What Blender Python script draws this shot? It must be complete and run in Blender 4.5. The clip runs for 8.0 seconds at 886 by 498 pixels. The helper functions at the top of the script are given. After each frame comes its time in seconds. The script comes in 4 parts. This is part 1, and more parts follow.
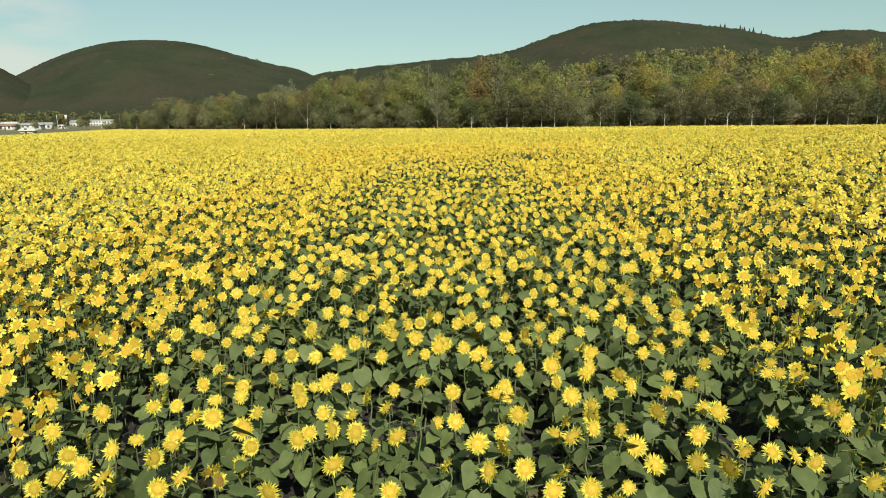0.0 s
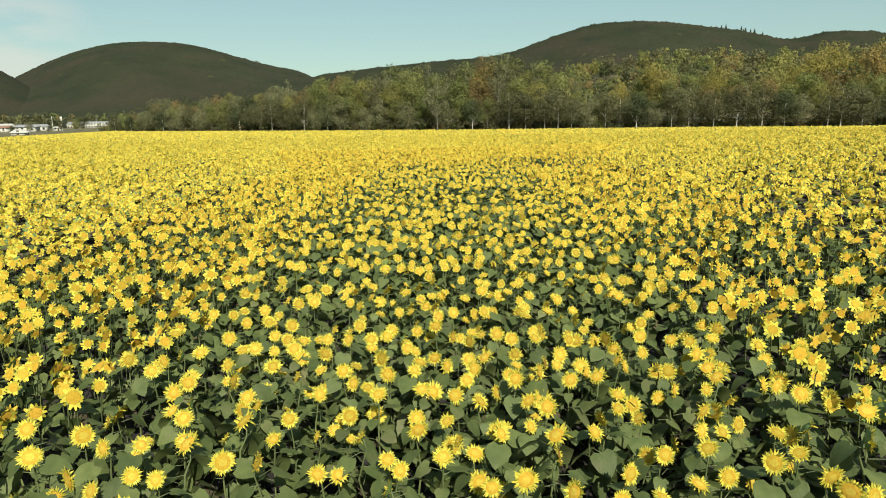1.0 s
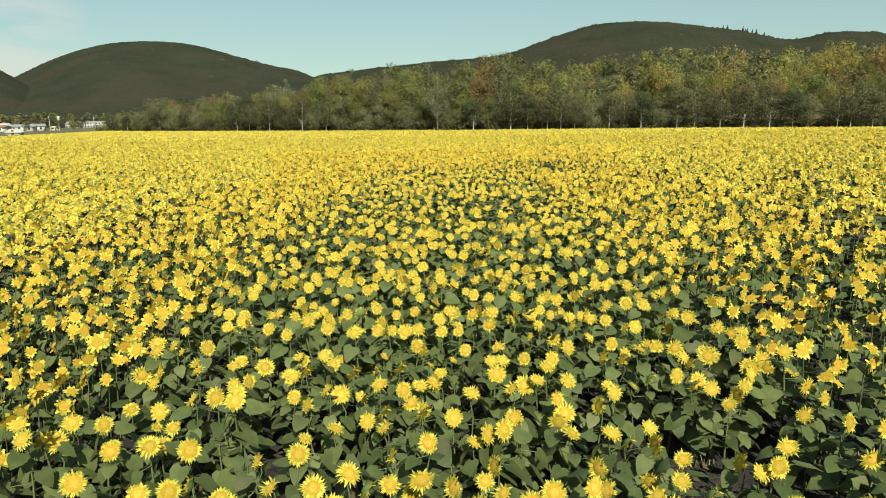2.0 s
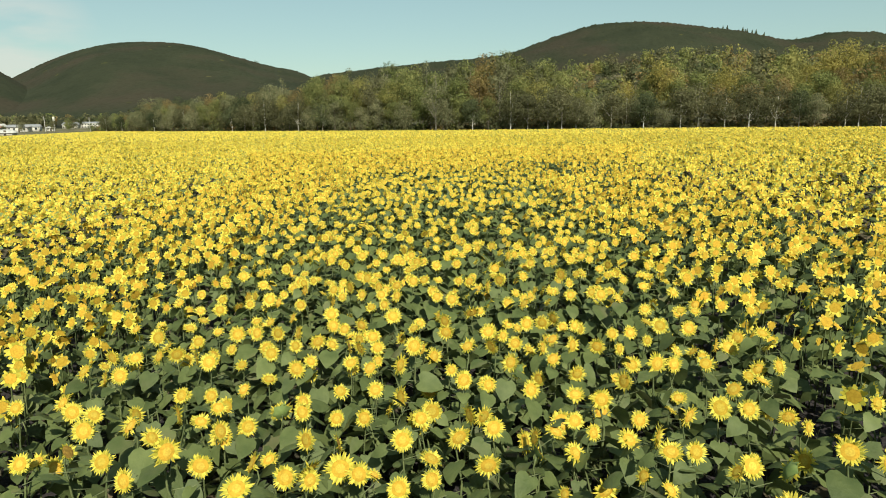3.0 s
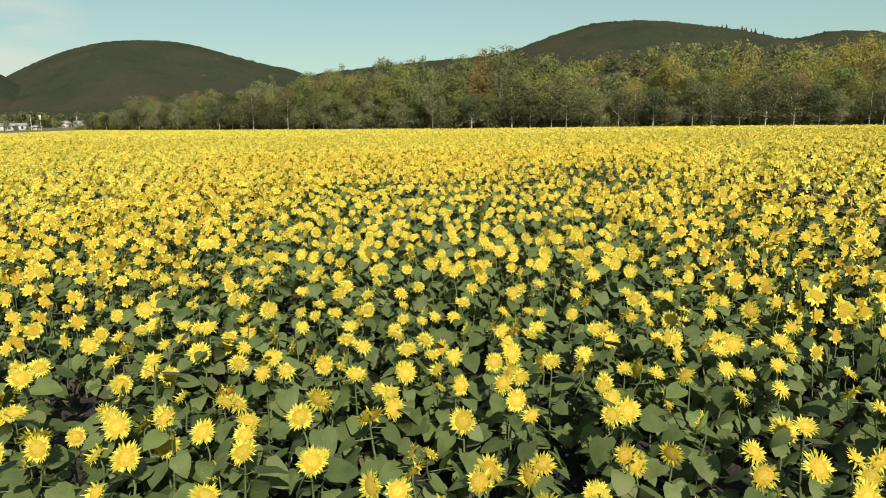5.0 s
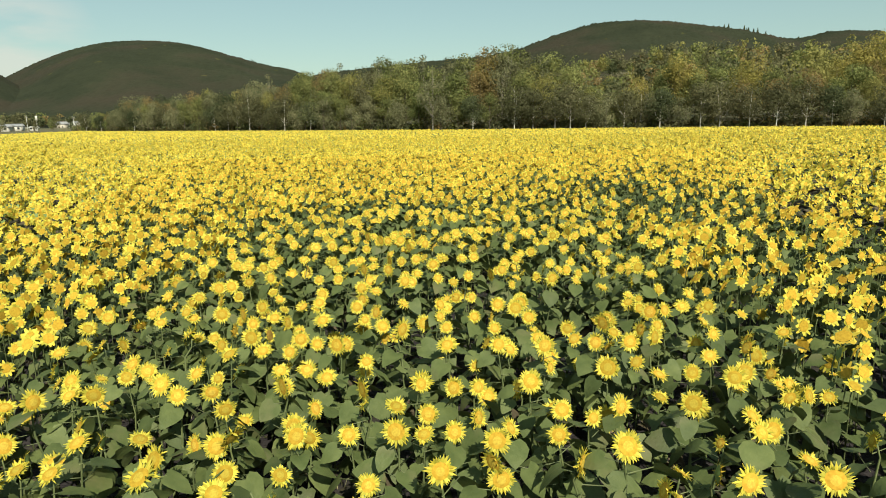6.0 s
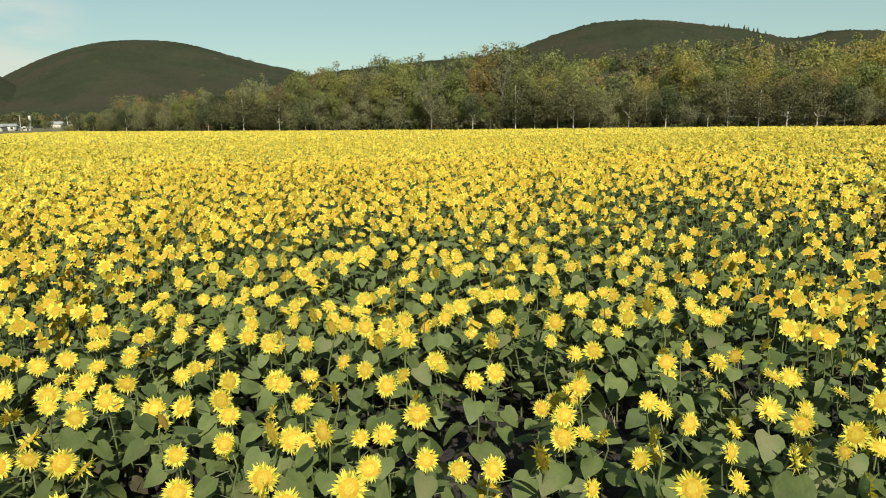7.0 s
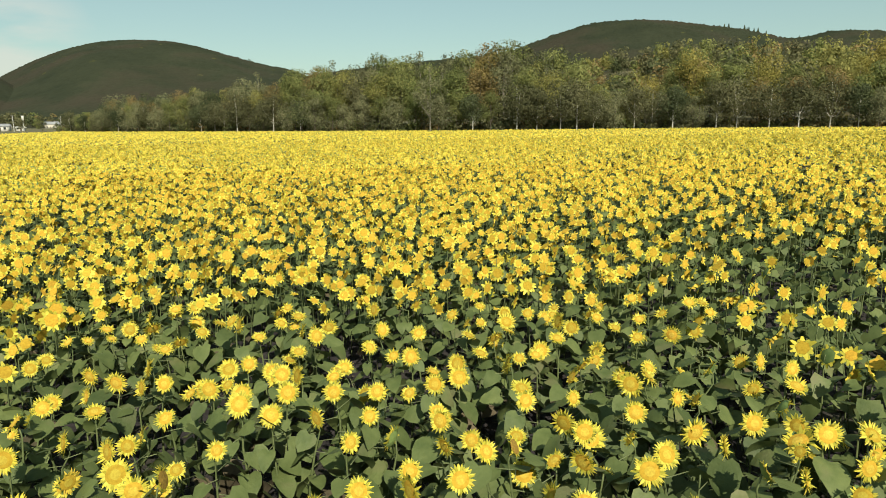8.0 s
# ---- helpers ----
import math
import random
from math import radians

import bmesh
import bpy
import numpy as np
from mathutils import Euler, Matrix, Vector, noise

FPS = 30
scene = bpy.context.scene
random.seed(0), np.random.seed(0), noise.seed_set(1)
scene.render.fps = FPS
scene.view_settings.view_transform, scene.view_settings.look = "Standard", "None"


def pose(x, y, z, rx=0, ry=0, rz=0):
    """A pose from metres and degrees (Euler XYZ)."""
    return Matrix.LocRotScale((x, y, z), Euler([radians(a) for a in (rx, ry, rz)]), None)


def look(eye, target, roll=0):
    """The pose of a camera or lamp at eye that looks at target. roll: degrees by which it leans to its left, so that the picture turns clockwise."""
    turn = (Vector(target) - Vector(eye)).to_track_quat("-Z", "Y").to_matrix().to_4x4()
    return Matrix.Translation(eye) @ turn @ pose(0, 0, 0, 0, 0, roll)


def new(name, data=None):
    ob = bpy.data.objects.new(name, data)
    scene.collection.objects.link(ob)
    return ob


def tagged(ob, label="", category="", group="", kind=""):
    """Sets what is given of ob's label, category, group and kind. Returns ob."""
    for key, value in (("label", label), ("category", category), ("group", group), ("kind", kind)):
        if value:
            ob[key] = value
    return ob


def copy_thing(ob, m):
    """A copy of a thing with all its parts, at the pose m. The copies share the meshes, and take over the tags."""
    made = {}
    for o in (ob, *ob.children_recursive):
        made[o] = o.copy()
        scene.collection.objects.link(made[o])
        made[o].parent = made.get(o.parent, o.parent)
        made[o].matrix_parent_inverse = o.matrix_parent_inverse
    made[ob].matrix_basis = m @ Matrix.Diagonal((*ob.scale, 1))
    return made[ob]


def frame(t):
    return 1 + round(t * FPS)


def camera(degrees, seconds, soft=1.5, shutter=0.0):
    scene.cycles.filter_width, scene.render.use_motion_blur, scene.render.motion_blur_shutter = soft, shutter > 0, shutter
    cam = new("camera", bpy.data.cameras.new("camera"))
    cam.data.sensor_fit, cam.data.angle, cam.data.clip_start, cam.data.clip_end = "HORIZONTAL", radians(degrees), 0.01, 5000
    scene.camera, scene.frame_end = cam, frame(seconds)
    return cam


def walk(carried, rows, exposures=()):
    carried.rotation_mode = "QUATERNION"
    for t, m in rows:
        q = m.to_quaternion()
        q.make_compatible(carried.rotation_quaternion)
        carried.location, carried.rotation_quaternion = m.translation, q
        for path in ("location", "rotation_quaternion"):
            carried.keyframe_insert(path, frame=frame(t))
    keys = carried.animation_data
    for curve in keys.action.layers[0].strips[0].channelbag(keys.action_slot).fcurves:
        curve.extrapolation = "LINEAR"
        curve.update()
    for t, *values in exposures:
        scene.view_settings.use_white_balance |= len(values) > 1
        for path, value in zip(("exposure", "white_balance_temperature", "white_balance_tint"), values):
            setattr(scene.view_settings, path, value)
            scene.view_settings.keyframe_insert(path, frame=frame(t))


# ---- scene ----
cam = camera(68.0, 8.0, soft=1.0)
PATH = [
    (0, (-0.042, 0.000, 3.998), (-0.201, 19.615, 0.094), -0.78),
    (0.5, (-0.046, 3.145, 3.968), (-0.205, 22.763, 0.082), -0.84),
    (1, (-0.052, 5.982, 3.893), (-0.221, 25.605, 0.035), -0.84),
    (1.5, (-0.066, 8.167, 3.871), (-0.245, 27.792, 0.020), -0.81),
    (1.7, (-0.071, 8.877, 3.869), (-0.260, 28.500, 0.010), -0.77),
    (2.8, (0.246, 13.156, 3.655), (0.083, 32.790, -0.151), -0.72),
    (3, (0.241, 13.998, 3.630), (0.075, 33.627, -0.201), -0.77),
    (3.5, (0.231, 16.509, 3.540), (0.077, 36.134, -0.312), -0.75),
    (4, (0.234, 19.299, 3.390), (0.088, 38.922, -0.469), -0.75),
    (4.5, (0.266, 22.037, 3.248), (0.124, 41.663, -0.601), -0.73),
    (4.7, (0.259, 23.100, 3.222), (0.162, 42.725, -0.632), -0.75),
    (5.8, (0.439, 28.845, 3.344), (0.327, 48.476, -0.478), -0.78),
    (6, (0.451, 29.846, 3.355), (0.321, 49.473, -0.484), -0.78),
    (6.5, (0.449, 32.444, 3.352), (0.330, 52.072, -0.485), -0.79),
    (7, (0.465, 35.207, 3.347), (0.362, 54.834, -0.498), -0.78),
    (7.5, (0.490, 38.055, 3.344), (0.395, 57.682, -0.498), -0.77),
    (7.8, (0.494, 39.754, 3.363), (0.401, 59.381, -0.478), -0.77),
    (8, (0.544, 40.873, 3.398), (0.460, 60.501, -0.442), -0.76),
]
walk(cam, [(t, look(eye, target, roll)) for t, eye, target, roll in PATH], [(0, 0.54, 6600, 0), (3, 0.54, 6600, 0), (4.5, 0.54, 6720, 0), (8, 0.54, 6720, 0)])

# ---- light: clear morning sky, sun behind the camera ----
SUN_ELEVATION, SUN_AZIMUTH = 38.0, 165.0  # degrees; azimuth clockwise from +y
world = bpy.data.worlds.new("sky")
scene.world = world
world.use_nodes = True
wt = world.node_tree
sky = wt.nodes.new("ShaderNodeTexSky")
sky.sky_type = "NISHITA"
sky.sun_disc = False
sky.sun_elevation, sky.sun_rotation = radians(SUN_ELEVATION), radians(SUN_AZIMUTH)
sky.air_density, sky.dust_density, sky.ozone_density = 1.0, 0.6, 1.0
wt.nodes["Background"].inputs["Strength"].default_value = 0.074
veil = wt.nodes.new("ShaderNodeMix")  # thin high haze takes some of the blue
veil.data_type, veil.blend_type = "RGBA", "MULTIPLY"
veil.inputs[0].default_value = 1.0
veil.inputs[7].default_value = (0.985, 0.985, 0.90, 1)
wt.links.new(sky.outputs[0], veil.inputs[6])
haze = wt.nodes.new("ShaderNodeMix")  # the same haze evens out the sky from horizon to zenith
haze.data_type = "RGBA"
haze.inputs[0].default_value = 0.45
haze.inputs[7].default_value = (4.0, 5.6, 5.5, 1)
wt.links.new(veil.outputs[2], haze.inputs[6])
# a thin pale cloud low in the north-west
where = wt.nodes.new("ShaderNodeTexCoord")
near_cloud = wt.nodes.new("ShaderNodeVectorMath")
near_cloud.operation = "DOT_PRODUCT"
near_cloud.inputs[1].default_value = (-0.5566, 0.8264, 0.076)
wt.links.new(where.outputs["Generated"], near_cloud.inputs[0])
wisp = wt.nodes.new("ShaderNodeTexNoise")
wisp.inputs["Scale"].default_value, wisp.inputs["Detail"].default_value = 9.0, 6.0
stretch = wt.nodes.new("ShaderNodeMapping")
stretch.inputs["Scale"].default_value = (1.0, 1.0, 3.5)
wt.links.new(where.outputs["Generated"], stretch.inputs["Vector"])
wt.links.new(stretch.outputs[0], wisp.inputs["Vector"])
reach = wt.nodes.new("ShaderNodeMapRange")
reach.inputs["From Min"].default_value, reach.inputs["From Max"].default_value = 0.990, 0.9985
wt.links.new(near_cloud.outputs["Value"], reach.inputs["Value"])
body = wt.nodes.new("ShaderNodeMapRange")
body.inputs["From Min"].default_value, body.inputs["From Max"].default_value = 0.36, 0.62
body.inputs["To Max"].default_value = 0.6
wt.links.new(wisp.outputs["Fac"], body.inputs["Value"])
both = wt.nodes.new("ShaderNodeMath")
both.operation = "MULTIPLY"
wt.links.new(reach.outputs["Result"], both.inputs[0])
wt.links.new(body.outputs["Result"], both.inputs[1])
cloud = wt.nodes.new("ShaderNodeMix")
cloud.data_type = "RGBA"
cloud.inputs[7].default_value = (7.2, 6.9, 6.6, 1)
wt.links.new(both.outputs[0], cloud.inputs[0])
wt.links.new(haze.outputs[2], cloud.inputs[6])
wt.links.new(cloud.outputs[2], wt.nodes["Background"].inputs[0])
sun_data = bpy.data.lights.new("sun", "SUN")
sun_data.energy, sun_data.angle, sun_data.color = 4.8, radians(0.5), (1.0, 0.94, 0.84)
sun = new("sun", sun_data)
_e, _a = radians(SUN_ELEVATION), radians(SUN_AZIMUTH)
sun.matrix_world = look((0, 0, 60), (-math.sin(_a) * math.cos(_e) * 50, -math.cos(_a) * math.cos(_e) * 50, 60 - math.sin(_e) * 50))

# ---- materials ----


def material(name, dark, light, scale=4.0, rough=0.7, island=0.35, bump=0.0, bump_scale=30.0, detail=4.0, spread=0.5,
             through_light=0.0, per_object=0.0, specular=0.3, accent=None, accent_scale=0.6, accent_at=0.6):
    """A grained two-tone surface; island: how far separate pieces differ; accent: a third tone in broad patches."""
    m = bpy.data.materials.new(name)
    m.use_nodes = True
    nt = m.node_tree
    add, link = nt.nodes.new, nt.links.new
    bsdf = nt.nodes["Principled BSDF"]
    bsdf.inputs["Roughness"].default_value = rough
    bsdf.inputs["Specular IOR Level"].default_value = specular
    co = add("ShaderNodeNewGeometry")
    n1 = add("ShaderNodeTexNoise")
    n1.inputs["Scale"].default_value, n1.inputs["Detail"].default_value = scale, detail
    link(co.outputs["Position"], n1.inputs["Vector"])
    ramp = add("ShaderNodeValToRGB")
    ramp.color_ramp.elements[0].position, ramp.color_ramp.elements[1].position = 0.5 - spread / 2, 0.5 + spread / 2
    ramp.color_ramp.elements[0].color, ramp.color_ramp.elements[1].color = (*dark, 1), (*light, 1)
    link(n1.outputs["Fac"], ramp.inputs["Fac"])
    colour = ramp.outputs["Color"]
    if accent:
        n2 = add("ShaderNodeTexNoise")
        n2.inputs["Scale"].default_value, n2.inputs["Detail"].default_value = accent_scale, 5.0
        link(co.outputs["Position"], n2.inputs["Vector"])
        step = add("ShaderNodeMapRange")
        step.inputs["From Min"].default_value, step.inputs["From Max"].default_value = accent_at - 0.08, accent_at + 0.08
        link(n2.outputs["Fac"], step.inputs["Value"])
        mix = add("ShaderNodeMix")
        mix.data_type = "RGBA"
        link(step.outputs["Result"], mix.inputs[0])
        link(colour, mix.inputs[6])
        mix.inputs[7].default_value = (*accent, 1)
        colour = mix.outputs[2]
    for source, amount in ((co.outputs["Random Per Island"], island), (None, per_object)):
        if amount:
            if source is None:
                source = add("ShaderNodeObjectInfo").outputs["Random"]
            vary = add("ShaderNodeMapRange")
            vary.inputs["To Min"].default_value, vary.inputs["To Max"].default_value = 1 - amount, 1 + amount
            link(source, vary.inputs["Value"])
            hsv = add("ShaderNodeHueSaturation")
            link(vary.outputs["Result"], hsv.inputs["Value"])
            shift = add("ShaderNodeMapRange")
            shift.inputs["To Min"].default_value, shift.inputs["To Max"].default_value = 0.5 + 0.03 * amount, 0.5 - 0.03 * amount
            link(source, shift.inputs["Value"])
            link(shift.outputs["Result"], hsv.inputs["Hue"])
            link(colour, hsv.inputs["Color"])
            colour = hsv.outputs["Color"]
    link(colour, bsdf.inputs["Base Color"])
    if bump:
        n3 = add("ShaderNodeTexNoise")
        n3.inputs["Scale"].default_value, n3.inputs["Detail"].default_value = bump_scale, 6.0
        link(co.outputs["Position"], n3.inputs["Vector"])
        b = add("ShaderNodeBump")
        b.inputs["Strength"].default_value, b.inputs["Distance"].default_value = bump, 1.0 / bump_scale
        link(n3.outputs["Fac"], b.inputs["Height"])
        link(b.outputs["Normal"], bsdf.inputs["Normal"])
    if through_light:
        tr = add("ShaderNodeBsdfTranslucent")
        link(colour, tr.inputs["Color"])
        ms = add("ShaderNodeMixShader")
        ms.inputs["Fac"].default_value = through_light
        link(bsdf.outputs[0], ms.inputs[1])
        link(tr.outputs[0], ms.inputs[2])
        link(ms.outputs[0], nt.nodes["Material Output"].inputs["Surface"])
    return m


M_PETAL = material("sunflower petal", (0.470, 0.384, 0.034), (0.625, 0.535, 0.086), 13, 0.65, 0.40, through_light=0.22, specular=0.15)
M_PETAL_DEEP = material("inner sunflower petal", (0.462, 0.360, 0.036), (0.602, 0.512, 0.086), 16, 0.65, 0.28, through_light=0.2, specular=0.15)
M_PETAL_DRY = material("withered petal", (0.43, 0.285, 0.036), (0.65, 0.485, 0.070), 14, 0.8, 0.35, through_light=0.15, specular=0.1)
M_DISC = material("sunflower disc", (0.33, 0.195, 0.022), (0.51, 0.322, 0.038), 45, 0.95, 0.25, 0.5, 300, specular=0.1)
M_DISC_BROWN = material("ripe sunflower disc", (0.15, 0.088, 0.020), (0.33, 0.205, 0.042), 60, 0.9, 0.25, 0.8, 260, specular=0.1)
M_LEAF = material("sunflower leaf", (0.068, 0.090, 0.028), (0.117, 0.139, 0.047), 9, 0.60, 0.30, 0.25, 40, through_light=0.18,
                  specular=0.25, accent=(0.135, 0.130, 0.060), accent_scale=2.2, accent_at=0.65)
M_STEM = material("sunflower stem", (0.070, 0.090, 0.032), (0.125, 0.142, 0.056), 20, 0.6, 0.2, 0.3, 120)
M_STALK = material("pale leaf stalk", (0.088, 0.106, 0.044), (0.160, 0.175, 0.080), 20, 0.6, 0.3)
M_DRY = material("dry plant litter", (0.052, 0.041, 0.024), (0.108, 0.086, 0.048), 12, 0.9, 0.4)
M_CORE = material("sunflower disc centre", (0.37, 0.250, 0.034), (0.54, 0.395, 0.060), 70, 0.95, 0.25, 0.5, 320, specular=0.1)
M_CALYX = material("green bracts", (0.10, 0.15, 0.04), (0.17, 0.22, 0.07), 20, 0.6, 0.2, through_light=0.1)
M_BARK = material("pale bark", (0.42, 0.38, 0.32), (0.68, 0.63, 0.55), 3, 0.85, 0.1, 0.6, 14)
M_BARK_GREY = material("grey bark", (0.15, 0.13, 0.10), (0.27, 0.24, 0.19), 3, 0.9, 0.1, 0.6, 14)
M_BARK_DARK = material("dark bark", (0.07, 0.055, 0.04), (0.16, 0.13, 0.10), 3, 0.9, 0.1, 0.6, 14)

FOLIAGE = {
    "olive": ((0.086, 0.085, 0.041), (0.160, 0.152, 0.074)),
    "green": ((0.1, 0.118, 0.037), (0.202, 0.214, 0.074)),
    "lime": ((0.119, 0.13, 0.043), (0.233, 0.237, 0.085)),
    "yellow": ((0.15, 0.145, 0.044), (0.284, 0.264, 0.084)),
    "golden": ((0.180, 0.156, 0.044), (0.330, 0.282, 0.076)),
    "rust": ((0.142, 0.106, 0.043), (0.276, 0.202, 0.082)),
    "orange": ((0.160, 0.120, 0.040), (0.300, 0.226, 0.074)),
    "grey": ((0.125, 0.126, 0.062), (0.225, 0.219, 0.112)),
    "dark": ((0.058, 0.070, 0.034), (0.112, 0.124, 0.056)),
}
M_TREE = {k: material(k + " foliage", d, l, 0.5, 0.75, 0.35, per_object=0.22, through_light=0.38, specular=0.1) for k, (d, l) in FOLIAGE.items()}
M_WOODS = material("distant woods", (0.023, 0.027, 0.016), (0.036, 0.039, 0.023), 0.012, 0.95, 0.08, specular=0.05,
                   accent=(0.039, 0.034, 0.023), accent_scale=0.006, accent_at=0.55)
M_WOODS_LIGHT = material("mixed autumn woods", (0.034, 0.038, 0.014), (0.062, 0.058, 0.022), 0.03, 0.9, 0.3, specular=0.05,
                         accent=(0.060, 0.055, 0.026), accent_scale=0.03, accent_at=0.58)
M_WALL = material("white plaster", (0.42, 0.39, 0.34), (0.60, 0.57, 0.51), 0.8, 0.85, 0.0, 0.2, 6)
M_WALL_TAN = material("tan plaster", (0.42, 0.37, 0.30), (0.52, 0.47, 0.39), 0.8, 0.85, 0.0, 0.2, 6)
M_ROOF = material("grey roof sheet", (0.22, 0.22, 0.23), (0.34, 0.33, 0.33), 0.6, 0.6, 0.0, 0.2, 3)
M_ROOF_RED = material("brown tile roof", (0.20, 0.11, 0.08), (0.30, 0.17, 0.12), 0.6, 0.8, 0.0, 0.4, 3)
M_GLASS = material("dark window glass", (0.02, 0.025, 0.03), (0.04, 0.045, 0.05), 0.5, 0.1, 0.0, specular=0.6)
M_CONCRETE = material("pale concrete", (0.40, 0.38, 0.35), (0.55, 0.53, 0.49), 1.2, 0.85, 0.0, 0.3, 10)
M_TRACK = material("pale dry track", (0.30, 0.26, 0.21), (0.42, 0.38, 0.31), 0.3, 0.95, 0.0, 0.4, 3)


# ---- the lie of the land ----
def smooth(v, a, b):
    k = np.clip((v - a) / (b - a), 0, 1)
    return k * k * (3 - 2 * k)


TREELINE_X = np.array([-190, -165, -130, -85, -50, 0, 70, 99, 150, 260.0])
TREELINE_Y = np.array([365, 335, 292, 260, 236, 210, 195, 181, 166, 140.0])


def treeline(x):
    return np.interp(x, TREELINE_X, TREELINE_Y)


def land(x, y):
    """Height of the ground: a slight cross slope near, level by the wood, rising behind it."""
    x, y = np.asarray(x, float), np.asarray(y, float)
    near = 0.0146 * np.clip(x, -90, 90) * (1 - smooth(y, 30, 170))
    behind = np.clip(y - treeline(x) - 6, 0, 500)
    rise = (0.02 + 0.11 * smooth(x, 20, 90)) * np.minimum(behind, 220)
    fall = 4.0 * smooth(y, 290, 720) * smooth(-x, 110, 230)
    return near + rise - fall


# ---- mesh helpers ----
def mesh_from(name, verts, tris, mats, index=None):
    """One mesh out of arrays of vertices and triangles."""
    verts, tris = np.ascontiguousarray(verts, np.float32), np.ascontiguousarray(tris, np.int32)
    me = bpy.data.meshes.new(name)
    me.vertices.add(len(verts))
    me.vertices.foreach_set("co", verts.ravel())
    me.loops.add(3 * len(tris))
    me.loops.foreach_set("vertex_index", tris.ravel())
    me.polygons.add(len(tris))
    me.polygons.foreach_set("loop_start", np.arange(0, 3 * len(tris), 3, dtype=np.int32))
    for m in mats:
        me.materials.append(m)
    if index is not None:
        me.polygons.foreach_set("material_index", np.ascontiguousarray(index, np.int32))
    me.update(calc_edges=True)
    return me


class Soup:
    """Triangles gathered piece by piece, with a material number each."""

    def __init__(self):
        self.v, self.t, self.m, self.n = [], [], [], 0

    def add(self, verts, tris, mat=0):
        verts, tris = np.asarray(verts, float), np.asarray(tris, int)
        self.v.append(verts)
        self.t.append(tris + self.n)
        self.m.append(np.full(len(tris), mat) if np.isscalar(mat) else np.asarray(mat))
        self.n += len(verts)
        return self

    def arrays(self):
        return np.concatenate(self.v), np.concatenate(self.t), np.concatenate(self.m)

    def mesh(self, name, mats):
        v, t, m = self.arrays()
        return mesh_from(name, v, t, mats, m)


def turn(ax, angle):
    c, s = math.cos(angle), math.sin(angle)
    return np.array({"x": [[1, 0, 0], [0, c, -s], [0, s, c]], "y": [[c, 0, s], [0, 1, 0], [-s, 0, c]], "z": [[c, -s, 0], [s, c, 0], [0, 0, 1]]}[ax])


def tube(points, radii, sides=6):
    """A tapered tube along points, closed at its end."""
    points = np.asarray(points, float)
    rings = []
    for i, p in enumerate(points):
        d = points[min(i + 1, len(points) - 1)] - points[max(i - 1, 0)]
        d = d / (np.linalg.norm(d) + 1e-9)
        a = np.cross(d, [0.3, 1, 0.2] if abs(d[1]) < 0.9 else [1, 0, 0])
        a /= np.linalg.norm(a)
        b = np.cross(d, a)
        ang = np.arange(sides) * 2 * math.pi / sides
        rings.append(p + radii[i] * (np.cos(ang)[:, None] * a + np.sin(ang)[:, None] * b))
    v, t = np.concatenate(rings), []
    for i in range(len(points) - 1):
        for k in range(sides):
            a, b = i * sides + k, i * sides + (k + 1) % sides
            t += [(a, b, b + sides), (a, b + sides, a + sides)]
    top = (len(points) - 1) * sides
    t += [(top, top + k, top + k + 1) for k in range(1, sides - 1)]
    return v, np.array(t)


def part(name, me, parent, label=""):
    ob = new(name, me)
    ob.parent = parent
    return tagged(ob, label)


# ---- sunflower pieces ----
def leaf_piece(r, length, width, fine=True):
    """A heart-shaped blade from its stalk end at the origin along +x, drooping, folded along the midrib."""
    if fine:
        u = np.array([-0.14, 0.02, 0.28, 0.60, 0.86, 1.0])
        w = np.array([0.26, 0.46, 0.50, 0.38, 0.17, 0.0])
    else:
        u, w = np.array([-0.06, 0.35, 1.0]), np.array([0.40, 0.48, 0.0])
    w = w * r.uniform(0.9, 1.1, len(w))
    droop, cup = r.uniform(0.10, 0.45), r.uniform(-0.10, 0.18)
    mid, left, right = [], [], []
    for a, b in zip(u, w):
        s = max(a, 0.0)
        z = -droop * s * s * length
        mid.append((max(a, 0.0) * length, 0, z))
        edge = cup * b * width + r.uniform(-0.03, 0.03) * width
        left.append((a * length, b * width, z + edge))
        right.append((a * length, -b * width, z + edge + r.uniform(-0.02, 0.02) * width))
    n = len(u)
    v, t = np.array(mid + left + right), []
    for i in range(n - 1):
        m0, m1, l0, l1, r0, r1 = i, i + 1, n + i, n + i + 1, 2 * n + i, 2 * n + i + 1
        t += [(m0, m1, l0), (m0, r0, m1)]
        if i < n - 2:
            t += [(m1, l1, l0), (m1, r0, r1)]
        else:
            v[l1] = v[r1] = v[m1]
    return v, np.array(t)


